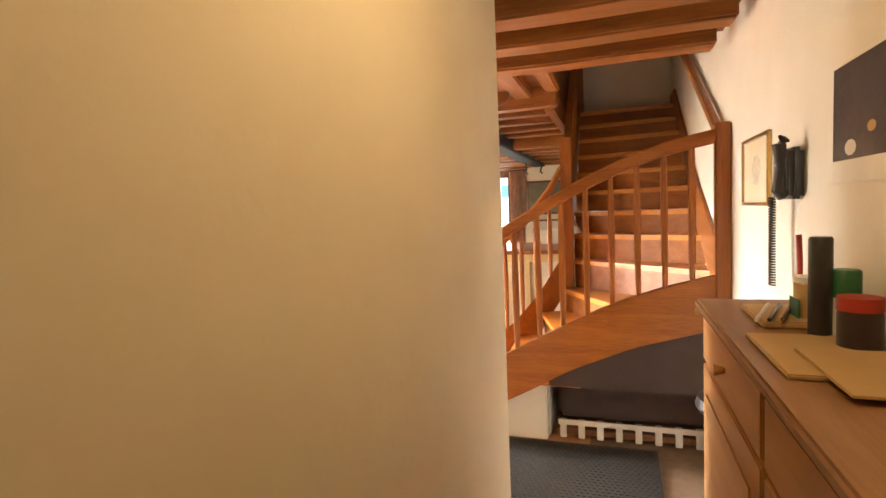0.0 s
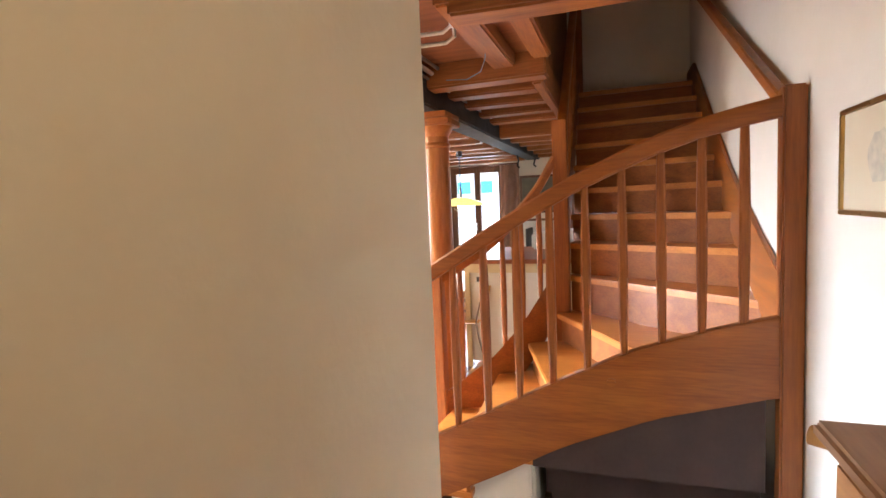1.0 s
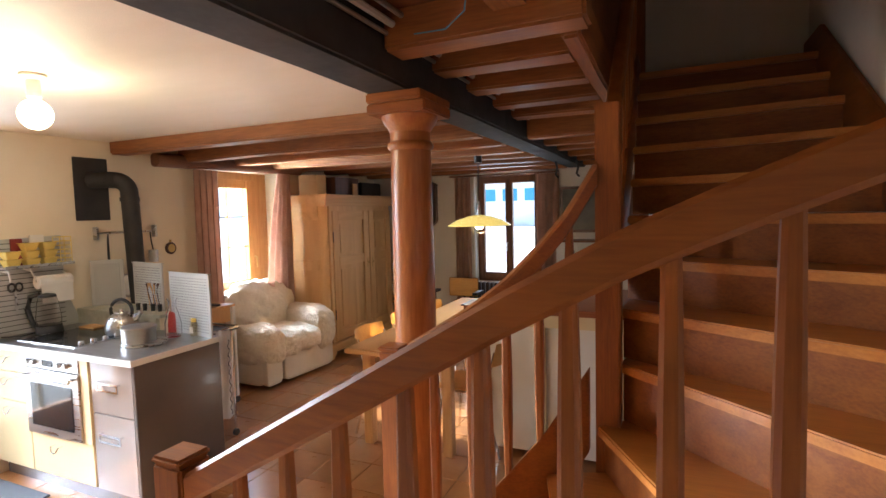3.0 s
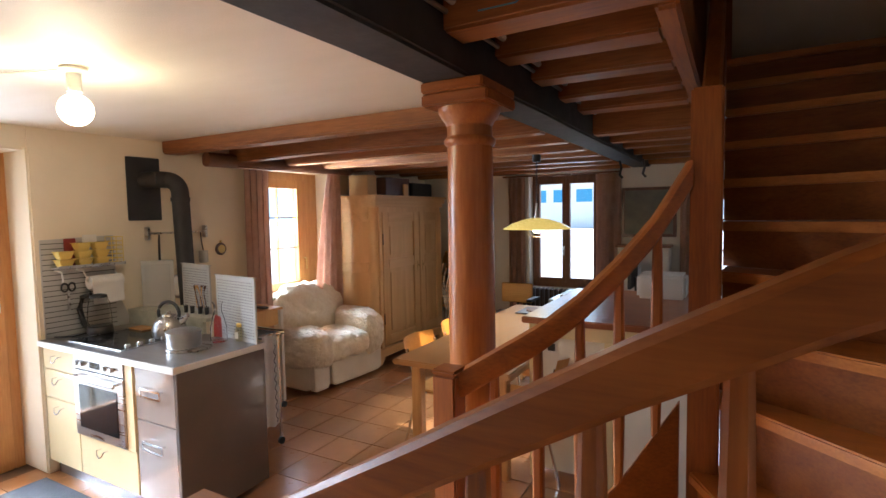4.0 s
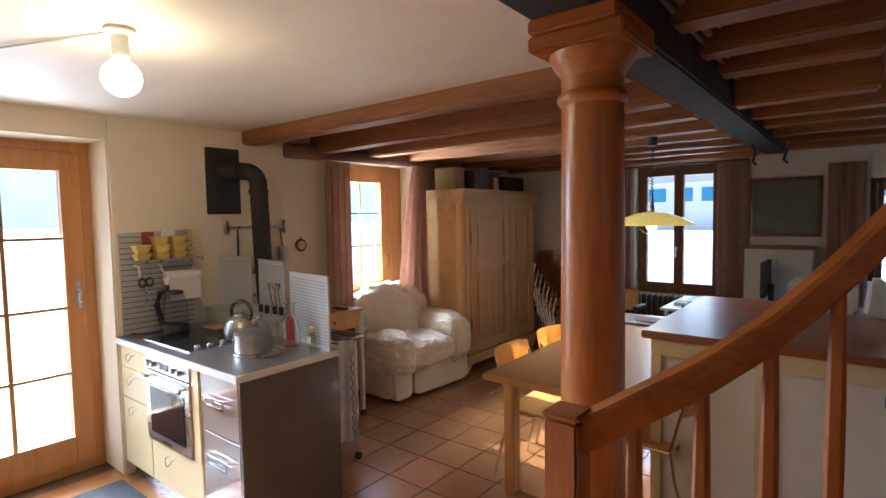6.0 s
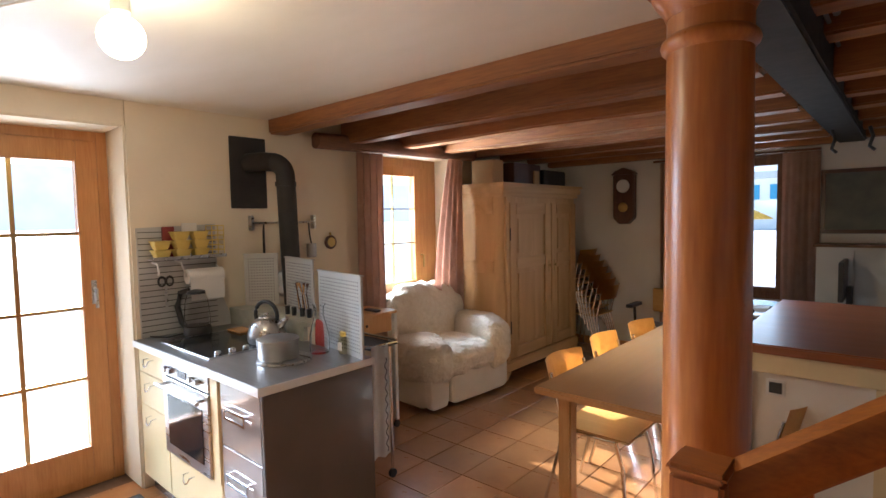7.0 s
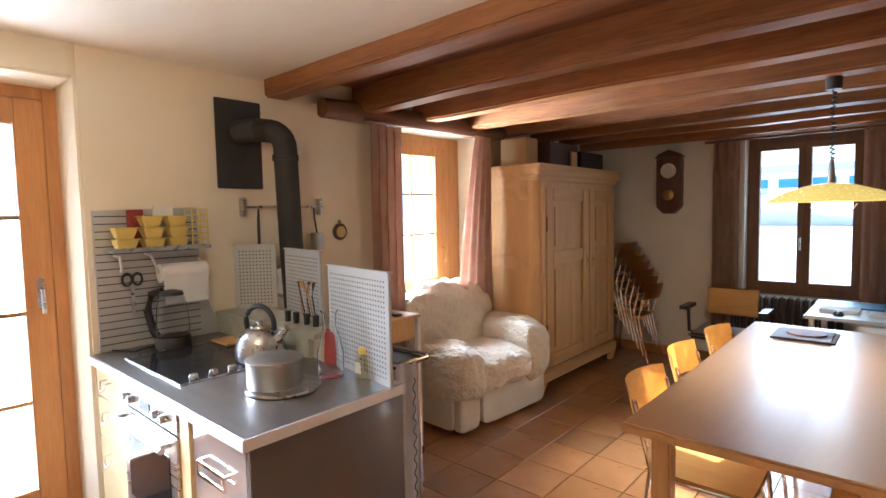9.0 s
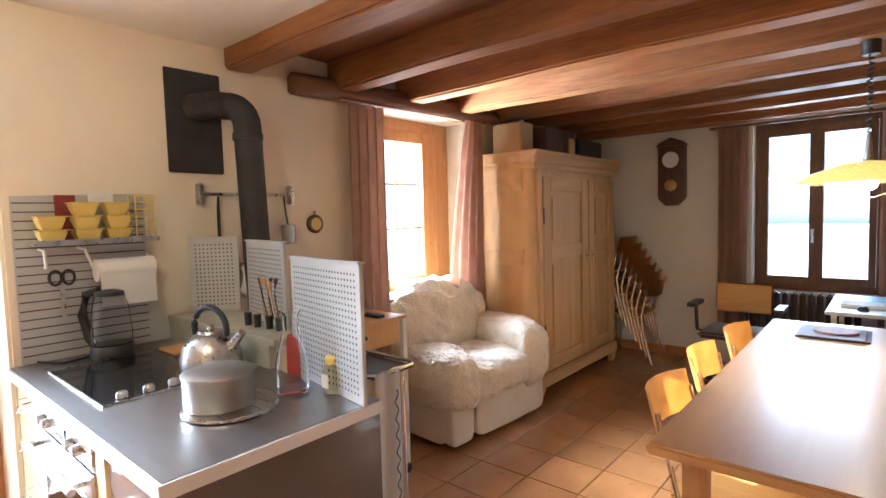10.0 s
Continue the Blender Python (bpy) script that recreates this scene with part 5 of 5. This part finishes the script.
bm = B(); tube(bm, [(PX + 0.012 * math.cos(t * 2.2), PY + 0.012 * math.sin(t * 2.2), 1.75 + t * 0.0078) for t in range(46)], 0.004, 6); part("coiled_cord", bm, BLACK_PLASTIC, pd, smooth=True)
bm = B(); lathe(bm, [(0.035, 0), (0.038, 0.06), (0.02, 0.075)], (PX, PY, 2.10), 16); part("reel", bm, BLACK_PLASTIC, pd, smooth=True)
bm = B(); tube(bm, [(PX - 0.09, PY, 1.50), (PX - 0.05, PY, 1.465), (PX + 0.02, PY, 1.455), (PX + 0.09, PY, 1.48), (PX + 0.11, PY, 1.515)], 0.003, 6); part("pull_wire", bm, COPPER_GREY, pd, smooth=True)

# ceiling bulb
cbx, cby = -2.61, 3.85
lb = thing("ceiling_bulb", "bare lit globe bulb in a white ceiling socket", "lamp")
bm = B(); lathe(bm, [(0.047, 0.0), (0.05, -0.012), (0.036, -0.02), (0.026, -0.024), (0.026, -0.095), (0.020, -0.10)], (cbx, cby, CZ - 0.001), 24); part("socket", bm, WHITE_PAINT, lb, smooth=True)
bm = B(); lathe(bm, [(0.017, 0.066)] + [(0.062 * math.sin(a), 0.062 * math.cos(a)) for a in np.linspace(0.36, 3.1, 16)], (cbx, cby, CZ - 0.165), 28); part("bulb", bm, BULB, lb, smooth=True).visible_shadow = False
bm = B(); tube(bm, [(cbx - 0.04, cby - 0.01, CZ - 0.008), (-3.3, 3.55, CZ - 0.012), (WX + 0.02, 3.2, CZ - 0.01)], 0.005, 6); part("cable", bm, WHITE_PAINT, lb, smooth=True)
bm = B(); tube(bm, [(-1.42, 2.9, 2.25), (-2.0, 2.7, 2.215), (-2.8, 2.55, 2.23), (-3.6, 2.5, 2.262)], 0.005, 6)
tagged(part("loose_cable", bm, WHITE_PAINT, None, smooth=True), "loose white cable strung under the ceiling", "cable")

# ---- bar counter ----
br = thing("bar_counter", "kitchen island with reddish timber top and pale panels", "counter")
BX0, BX1, BY0, BY1 = -1.44, -0.42, 5.80, 7.12
boxes("top", BAR_TOP, br, [(BX0 - 0.04, BY0 - 0.03, 0.985, BX1 + 0.03, BY1, 1.025)], 0.006)
boxes("body", PLASTER_WHITE, br, [(BX0 + 0.03, BY0 + 0.035, 0.05, BX1 - 0.01, BY1 - 0.03, 0.984)])
boxes("rail", CREAM_LACQUER, br, [(BX0, BY0, 0.90, BX1, BY0 + 0.03, 0.983)], 0.003)
for x in (BX0, BX0 + 0.46, BX1 - 0.05):
    boxes("stile", CREAM_LACQUER, br, [(x, BY0, 0.0, x + 0.05, BY0 + 0.03, 0.899)], 0.003)
for x in (BX0 + 0.1, BX1 - 0.12):
    so = boxes("socket", WHITE_PAINT, br, [(x, BY0 + 0.028, 0.80, x + 0.07, BY0 + 0.034, 0.87)], 0.002)
    boxes("socket_face", BLACK_PLASTIC, so, [(x + 0.012, BY0 + 0.0255, 0.812, x + 0.058, BY0 + 0.0279, 0.858)])
pn = tagged(boxes("printer", WHITE_PAINT, None, [(-0.95, 6.75, 1.0255, -0.62, 7.05, 1.20)], 0.02), "white printer standing on the bar counter", "printer")
bm = B(); prism(bm, [(-0.60, 6.72, 1.0255), (-0.46, 6.72, 1.0255), (-0.44, 6.72, 1.15), (-0.50, 6.72, 1.235), (-0.58, 6.72, 1.235)], (0, 0.14, 0))
tagged(part("water_canister", bm, WHITE_PAINT, None, bevel=0.02), "white plastic canister on the bar counter", "canister")

# ---- office corner ----
dk = thing("desk", "pale office desk with drawers by the rear window", "desk")
boxes("desktop", GREY_PANEL, dk, [(-2.05, 8.10, 0.715, -0.7, 8.95, 0.74)], 0.005)
boxes("drawer_unit", WHITE_PAINT, dk, [(-1.75, 8.16, 0.03, -1.3, 8.8, 0.714)], 0.004)
for z in (0.08, 0.29, 0.50):
    boxes("drawer_front", WHITE_PAINT, dk, [(-1.74, 8.135, z, -1.31, 8.159, z + 0.19)], 0.004)
for x, y in ((-2.02, 8.14), (-2.02, 8.88), (-0.76, 8.14), (-0.76, 8.88)):
    boxes("leg", STEEL, dk, [(x, y, 0, x + 0.03, y + 0.03, 0.714)])
for k, r in enumerate(((-1.95, 8.55, -1.62, 8.85), (-1.55, 8.62, -1.25, 8.88), (-1.98, 8.30, -1.75, 8.48))):
    tagged(boxes("folder", BLUE if k < 2 else PAPER, None, [(r[0], r[1], 0.7405, r[2], r[3], 0.752 + 0.006 * k)], 0.002), "papers and blue folders spread on the desk" if k < 2 else "white paper sheets on the desk", "folder", "desk papers")
ms = B(); lathe(ms, [(0.03, 0), (0.032, 0.012), (0.02, 0.028), (0.003, 0.032)], (-1.86, 8.22, 0.7405), 16)
tagged(part("computer_mouse", ms, BLACK_PLASTIC, None, smooth=True), "black computer mouse on the desk", "mouse")
kb = thing("keyboard", "pale computer keyboard on the desk", "keyboard")
boxes("base", WHITE_PAINT, kb, [(-1.70, 8.25, 0.7405, -1.30, 8.40, 0.755)], 0.004)
for i in range(10):
    boxes("key_column", PAPER, kb, [(-1.69 + i * 0.039, 8.26, 0.7555, -1.69 + i * 0.039 + 0.033, 8.39, 0.761)], 0.001)
mo = thing("monitor", "flat computer monitor seen from its edge", "monitor")
boxes("screen", BLACK_PLASTIC, mo, [(-1.30, 8.45, 0.84, -1.265, 8.90, 1.16)], 0.005); boxes("stand", BLACK_PLASTIC, mo, [(-1.26, 8.64, 0.7405, -1.22, 8.72, 0.95), (-1.36, 8.58, 0.7405, -1.16, 8.78, 0.75)], 0.003)
oc = thing("office_chair", "plywood backed office chair with black armrests", "office chair")
ox, oy = -2.62, 8.42
boxes("seat", DARK_VELVET, oc, [(ox - 0.23, oy - 0.22, 0.44, ox + 0.23, oy + 0.22, 0.49)], 0.02)
boxes("backrest", BIRCH, oc, [(ox - 0.20, oy + 0.24, 0.58, ox + 0.20, oy + 0.26, 0.82)], 0.02)
bm = B(); tube(bm, [(ox, oy, 0.08), (ox, oy, 0.44)], 0.028, 12); part("gas_lift", bm, BLACK_PLASTIC, oc, smooth=True)
bm = B(); tube(bm, [(ox, oy + 0.1, 0.45), (ox, oy + 0.27, 0.47), (ox, oy + 0.275, 0.64)], 0.016, 8); part("back_stem", bm, BLACK_PLASTIC, oc, smooth=True)
for s in (-1, 1):
    bm = B(); tube(bm, [(ox + s * 0.2, oy, 0.45), (ox + s * 0.28, oy, 0.46), (ox + s * 0.29, oy, 0.66)], 0.014, 8); box(bm, ox + s * 0.29 - 0.03, oy - 0.14, 0.66, ox + s * 0.29 + 0.03, oy + 0.12, 0.69); part("armrest", bm, BLACK_PLASTIC, oc)
for k in range(5):
    a = k * 1.2566
    bm = B(); tube(bm, [(ox, oy, 0.10), (ox + 0.28 * math.cos(a), oy + 0.28 * math.sin(a), 0.07)], [0.025, 0.016], 8); part("foot", bm, BLACK_PLASTIC, oc, smooth=True)
    bm = B(); lathe(bm, [(0.01, -0.015), (0.027, -0.012), (0.027, 0.012), (0.01, 0.015)], (0, 0, 0), 12, Matrix.Translation((ox + 0.28 * math.cos(a), oy + 0.28 * math.sin(a), 0.028)) @ Matrix.Rotation(radians(90), 4, "X")); part("caster", bm, BLACK_PLASTIC, oc, smooth=True)
ra = thing("radiator", "dark ribbed radiator under the rear window", "radiator")
for i in range(14):
    x = -2.72 + i * 0.06
    bm = B(); box(bm, x, BY - 0.13, 0.14, x + 0.042, BY - 0.03, 0.70); part("rib", bm, DARK_VELVET, ra, bevel=0.012)
# wall clock
ck = thing("wall_clock", "dark carved pendulum wall clock with two dials", "clock")
cxk = -3.33
boxes("case", CLOCK_WOOD, ck, [(cxk - 0.12, BY - 0.10, 1.53, cxk + 0.12, BY - 0.002, 2.02)], 0.008)
bm = B(); prism(bm, [(cxk - 0.14, BY - 0.11, 2.02), (cxk + 0.14, BY - 0.11, 2.02), (cxk + 0.10, BY - 0.11, 2.06), (cxk, BY - 0.11, 2.10), (cxk - 0.10, BY - 0.11, 2.06)], (0, 0.105, 0)); part("crest", bm, CLOCK_WOOD, ck, bevel=0.005)
bm = B(); prism(bm, [(cxk - 0.12, BY - 0.10, 1.53), (cxk + 0.12, BY - 0.10, 1.53), (cxk + 0.05, BY - 0.10, 1.46), (cxk - 0.05, BY - 0.10, 1.46)], (0, 0.095, 0)); part("base_drop", bm, CLOCK_WOOD, ck, bevel=0.005)
for z, r in ((1.89, 0.075), (1.65, 0.055)):
    mt = Matrix.Translation((cxk, BY - 0.101, z)) @ Matrix.Rotation(radians(90), 4, "X")
    bm = B(); lathe(bm, [(r, 0), (r, 0.006), (r * 0.85, 0.010), (0.003, 0.010)], (0, 0, 0), 28, mt); part("dial", bm, BRASS if r < 0.06 else PAPER, ck, "brass pendulum disc" if r < 0.06 else "pale round clock dial", smooth=True)
# picture and shelf between the rear windows
pw = thing("wall_picture", "dark framed landscape picture on the rear wall", "picture")
boxes("frame", CLOCK_WOOD, pw, [(-1.50, BY - 0.03, 1.36, -0.90, BY - 0.002, 1.395), (-1.50, BY - 0.03, 1.905, -0.90, BY - 0.002, 1.94), (-1.50, BY - 0.03, 1.395, -1.465, BY - 0.002, 1.905), (-0.935, BY - 0.03, 1.395, -0.90, BY - 0.002, 1.905)], 0.004)
boxes("canvas", material("muted oil paint", (0.20, 0.19, 0.15), (0.09, 0.10, 0.09), 5, 0.5), pw, [(-1.465, BY - 0.015, 1.395, -0.935, BY - 0.008, 1.905)])
cbt = thing("low_cabinet", "white low cabinet against the rear wall", "cabinet")
boxes("body", WHITE_PAINT, cbt, [(-1.50, 8.97, 0.04, -0.95, BY - 0.004, 1.25)], 0.005)
boxes("door", WHITE_PAINT, cbt, [(-1.495, 8.95, 0.06, -1.23, 8.969, 1.23), (-1.22, 8.95, 0.06, -0.955, 8.969, 1.23)], 0.004)
boxes("shelf_top", DARK_FRAME, cbt, [(-1.52, 8.94, 1.2505, -0.93, BY - 0.004, 1.275)], 0.004)
for x in (-1.34, -1.12):
    bm = B(); tube(bm, [(x, 8.2, 2.17), (x + 0.02, 8.19, 2.10), (x, 8.2, 2.03), (x + 0.03, 8.18, 2.0)], 0.012, 8)
    tagged(part("hanging_strap", bm, BLACK_PLASTIC, None, smooth=True), "black strap hanging from the girder", "strap", "straps on the girder")

# ---- hall ----
ds = thing("dresser", "honey pine dresser with worn dark top in the hall", "dresser")
DX0, DY0, DY1, DZ = 0.27, 0.55, 2.10, 1.155
boxes("top", DRESSER_TOP, ds, [(DX0 - 0.015, DY0, DZ - 0.03, RX - 0.004, DY1 + 0.02, DZ)], 0.008)
boxes("carcass", DRESSER, ds, [(DX0 + 0.02, DY0 + 0.02, 0.08, RX - 0.005, DY1, DZ - 0.031)], 0.004)
for y0, y1 in ((DY0 + 0.04, 1.27), (1.30, DY1 - 0.03)):
    dr = boxes("drawer_front", DRESSER, ds, [(DX0 + 0.004, y0, DZ - 0.20, DX0 + 0.0195, y1, DZ - 0.05)], 0.004)
    bm = B(); tube(bm, [(DX0 + 0.004, (y0 + y1) / 2, DZ - 0.125), (DX0 - 0.025, (y0 + y1) / 2, DZ - 0.125)], [0.008, 0.018], 12); part("knob", bm, DRESSER, dr, smooth=True)
    dr = boxes("door", DRESSER, ds, [(DX0 + 0.004, y0, 0.11, DX0 + 0.0195, y1, DZ - 0.215)], 0.004)
    boxes("panel", DRESSER, dr, [(DX0 - 0.001, y0 + 0.08, 0.2, DX0 + 0.0035, y1 - 0.08, DZ - 0.30)], 0.003)
for y in (DY0 + 0.02, DY1 - 0.06):
    boxes("foot", DRESSER, ds, [(DX0 + 0.03, y, 0, DX0 + 0.09, y + 0.06, 0.079), (RX - 0.07, y, 0, RX - 0.01, y + 0.06, 0.079)])
bm = B(); tube(bm, [(DX0 + 0.05, DY1 + 0.001, DZ - 0.055), (DX0 + 0.045, DY1 + 0.04, DZ - 0.055), (DX0 + 0.0, DY1 + 0.075, DZ - 0.052)], [0.01, 0.014, 0.018], 12); part("peg", bm, BEECH, ds, "pale round wooden peg", smooth=True)
tagged(boxes("envelope", MANILA, None, [(0.30, 1.22, DZ + 0.001, 0.52, 1.56, DZ + 0.012)], 0.003, m=None), "manila envelopes lying on the dresser", "envelope")
tagged(boxes("envelope", MANILA, None, [(0.36, 1.10, DZ + 0.0125, 0.55, 1.40, DZ + 0.018)], 0.002), "manila envelopes lying on the dresser", "envelope")
ty = thing("pen_tray", "flat cork pen tray with pens on the dresser", "tray")
boxes("tray", MANILA, ty, [(0.36, 1.66, DZ + 0.001, 0.50, 1.92, DZ + 0.02)], 0.004)
for k in range(3):
    bm = B(); tube(bm, [(0.34 + 0.03 * k, 1.64, DZ + 0.026 + 0.002 * k), (0.42 + 0.03 * k, 1.86, DZ + 0.03)], 0.005, 7); part("pen", bm, (PAPER, BLACK_PLASTIC, DARK_FRAME)[k], ty, smooth=True)
tn = thing("storage_tin", "clear tub of coloured sweets with a lid on the dresser", "tin")
bm = B(); lathe(bm, [(0.045, 0), (0.048, 0.004), (0.048, 0.11), (0.044, 0.112)], (0.50, 1.74, DZ + 0.001), 24); part("body", bm, MANILA, tn, smooth=True)
bm = B(); lathe(bm, [(0.049, 0.11), (0.05, 0.125), (0.003, 0.127)], (0.50, 1.74, DZ + 0.003), 24); part("lid", bm, PAPER, tn, smooth=True)
boxes("label", GREEN, tn, [(0.452, 1.70, DZ + 0.02, 0.4535, 1.78, DZ + 0.07)])
bt = thing("spray_can", "tall black spray can on the dresser", "can")
bm = B(); lathe(bm, [(0.023, 0), (0.025, 0.004), (0.025, 0.24), (0.022, 0.245), (0.002, 0.246)], (0.46, 1.57, DZ + 0.001), 20); part("body", bm, BLACK_PLASTIC, bt, smooth=True)
gt = thing("storage_tin", "tall green and white tin on the dresser", "tin")
bm = B(); lathe(bm, [(0.03, 0), (0.031, 0.004), (0.031, 0.10), (0.03, 0.101)], (0.51, 1.57, DZ + 0.001), 20); part("body", bm, PAPER, gt, smooth=True)
bm = B(); lathe(bm, [(0.032, 0.10), (0.032, 0.16), (0.028, 0.165), (0.002, 0.166)], (0.51, 1.57, DZ + 0.003), 20); part("lid", bm, GREEN, gt, "green lid", smooth=True)
rt = thing("storage_tin", "red topped jar on the dresser", "tin")
bm = B(); lathe(bm, [(0.04, 0), (0.042, 0.004), (0.042, 0.08), (0.04, 0.09)], (0.50, 1.46, DZ + 0.001), 20); part("body", bm, DARK_VELVET, rt, smooth=True)
bm = B(); lathe(bm, [(0.043, 0.0905), (0.043, 0.12), (0.003, 0.122)], (0.50, 1.46, DZ + 0.001), 20); part("lid", bm, RED, rt, "red lid", smooth=True)
bm = B(); tube(bm, [(0.50, 1.86, DZ + 0.02), (0.51, 1.90, DZ + 0.16), (0.51, 1.91, DZ + 0.23)], [0.006, 0.008, 0.008], 10)
tagged(part("marker_pen", bm, RED, None, smooth=True), "red marker pen leaning on the wall", "pen")
# telephone
ph = thing("wall_telephone", "black wall telephone with coiled cord", "telephone")
boxes("base", BLACK_PLASTIC, ph, [(0.535, 2.09, 1.49, RX - 0.003, 2.30, 1.66)], 0.012)
boxes("keypad", PAPER, ph, [(0.5335, 2.20, 1.53 + 0.026 * k, 0.5348, 2.265, 1.545 + 0.026 * k) for k in range(4)])
bm = B(); tube(bm, [(0.525, 2.125, 1.50), (0.51, 2.12, 1.52), (0.515, 2.12, 1.60), (0.51, 2.12, 1.67), (0.525, 2.125, 1.69)], [0.02, 0.022, 0.015, 0.022, 0.02], 12); part("handset", bm, BLACK_PLASTIC, ph, smooth=True)
bm = B(); tube(bm, [(0.52 + 0.011 * math.cos(t * 1.05), 2.24 + 0.011 * math.sin(t * 1.05), 1.50 - t * 0.00155) for t in range(205)], 0.0028, 5); part("coiled_cord", bm, BLACK_PLASTIC, ph, smooth=True)
# framed drawing and poster
pf = thing("framed_drawing", "small framed pencil drawing with a thin gilt frame", "picture")
PYa, PYb, PZa, PZb = 2.49, 2.95, 1.465, 1.765
boxes("frame", BRASS, pf, [(RX - 0.018, PYa, PZa, RX - 0.002, PYb, PZa + 0.014), (RX - 0.018, PYa, PZb - 0.014, RX - 0.002, PYb, PZb), (RX - 0.018, PYa, PZa + 0.014, RX - 0.002, PYa + 0.014, PZb - 0.014), (RX - 0.018, PYb - 0.014, PZa + 0.014, RX - 0.002, PYb, PZb - 0.014)], 0.002)
boxes("mount", material("aged mount paper", (0.66, 0.60, 0.46), (0.62, 0.55, 0.41), 4, 0.8), pf, [(RX - 0.008, PYa + 0.014, PZa + 0.014, RX - 0.004, PYb - 0.014, PZb - 0.014)])
bm = B()
vs = []
for i in range(18):
    a = 2 * math.pi * i / 18
    r = 1 + 0.35 * noise.noise(Vector((math.cos(a) * 2, math.sin(a) * 2, 4)))
    vs.append(bm.verts.new((RX - 0.0085, 2.71 + 0.075 * r * math.cos(a), 1.62 + 0.07 * r * math.sin(a))))
bm.faces.new(vs)
part("drawing", bm, material("pencil grey", (0.42, 0.40, 0.34), (0.62, 0.57, 0.45), 28, 0.8), pf, "grey pencil drawing")
po = thing("poster", "dark photo poster with orange and white shapes", "poster")
boxes("sheet", material("dark photo print", (0.10, 0.085, 0.09), (0.05, 0.045, 0.055), 6, 0.4), po, [(RX - 0.004, 0.9, 1.59, RX - 0.002, 1.86, 1.84)])
boxes("snow_band", PAPER, po, [(RX - 0.0048, 0.9, 1.53, RX - 0.002, 1.86, 1.5895)])
for y, z, r, mt in ((1.62, 1.66, 0.02, MANILA), (1.5, 1.63, 0.04, PAPER), (1.38, 1.66, 0.03, BLACK_PLASTIC), (1.74, 1.62, 0.03, PAPER)):
    bm = B(); bm.faces.new([bm.verts.new((RX - 0.0052, y + r * math.cos(a) * 1.2, z + r * 0.7 * math.sin(a))) for a in np.linspace(0, 6.28, 11)[:-1]]); part("printed_shape", bm, mt, po)
# mat, seat box, stool
mt_ = thing("rubber_mat", "black ribbed rubber mat on the hall floor", "mat")
boxes("sheet", RUBBER_MAT, mt_, [(-0.86, 2.12, 0.001, 0.20, 3.38, 0.007)])
bm = B()
for i in range(41):
    y = 2.135 + i * 0.03
    for k in range(34):
        x = -0.84 + k * 0.03 + (0.015 if i % 2 else 0)
        box(bm, x, y, 0.0072, x + 0.018, y + 0.02, 0.0125)
part("studs", bm, RUBBER_MAT, mt_)
bn = thing("storage_bench", "dark upholstered bench pushed under the stair", "bench")
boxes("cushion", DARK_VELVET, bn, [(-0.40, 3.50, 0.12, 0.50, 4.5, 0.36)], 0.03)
boxes("base_board", DARK_FRAME, bn, [(-0.40, 3.47, 0.02, 0.50, 4.5, 0.06)], 0.004)
for i in range(8):
    boxes("slat_foot", WHITE_PAINT, bn, [(-0.38 + i * 0.115, 3.465, 0.0, -0.34 + i * 0.115, 3.50, 0.118)], 0.003)
boxes("slat_rail", WHITE_PAINT, bn, [(-0.39, 3.468, 0.085, 0.49, 3.478, 0.118)])
sl = thing("stool", "dark round stool with chrome legs beside the dresser", "stool")
bm = B(); lathe(bm, [(0.14, 0), (0.15, 0.02), (0.14, 0.05), (0.003, 0.055)], (0.42, 2.26, 0.70), 28); part("seat", bm, BLACK_PLASTIC, sl, smooth=True)
for a in (0.4, 1.97, 3.54, 5.11):
    bm = B(); tube(bm, [(0.42 + 0.10 * math.cos(a), 2.26 + 0.10 * math.sin(a), 0.705), (0.42 + 0.14 * math.cos(a), 2.26 + 0.14 * math.sin(a), 0.0)], 0.011, 10); part("leg", bm, CHROME, sl, smooth=True)
# hall lamp behind the camera
hl = thing("hall_lamp", "small globe lamp on the hall ceiling", "lamp")
bm = B(); lathe(bm, [(0.02, 0.09), (0.05, 0.08), (0.06, 0.04), (0.05, 0.0), (0.002, -0.015)], (0.12, 0.9, 2.24), 24); part("globe", bm, glow("lit hall globe", (1.0, 0.8, 0.5), 2.5), hl, smooth=True).visible_shadow = False
# door mats
for y0, y1, x1 in ((3.35, 3.86, -3.35), (3.88, 4.33, -3.62)):
    tagged(boxes("door_mat", DOOR_MAT, None, [(-4.2, y0, 0.001, x1, y1, 0.014)], 0.004), "charcoal fibre door mat by the garden door", "mat", "door mats")

# ---- floor tiles ----
TS, GAP = 0.3025, 0.006
me = None
rest = B()
count = 0
for i in range(-4, 14):
    for k in range(-10, 28):
        x0, y0 = -4.42 + i * TS, 6.012 + (k - 14) * 0.313
        if x0 < -4.25 - TS or x0 > 0.56 or y0 > BY or y0 < -2.2:
            continue
        near = -3.9 < x0 < -1.2 and 3.3 < y0 < 8.6
        if near and count < 290:
            if me is None:
                bm = B(); box(bm, 0, 0, -0.0068, TS - GAP, 0.313 - GAP, 0.0); soften(bm, 0.0008, 1)
                bmesh.ops.recalc_face_normals(bm, faces=bm.faces)
                me = bpy.data.meshes.new("tile"); bm.to_mesh(me); bm.free(); me.materials.append(TILE)
            ob = new("tile", me)
            ob.location = (x0, y0, random.uniform(-0.0006, 0.0))
            ob.parent = bpy.data.objects["floor"]
            count += 1
        else:
            box(rest, x0, y0, -0.0068, x0 + TS - GAP, y0 + 0.313 - GAP, 0.0)
tr_ = part("far_tiles", rest, TILE, bpy.data.objects["floor"])
tagged(tr_, kind="stuff")
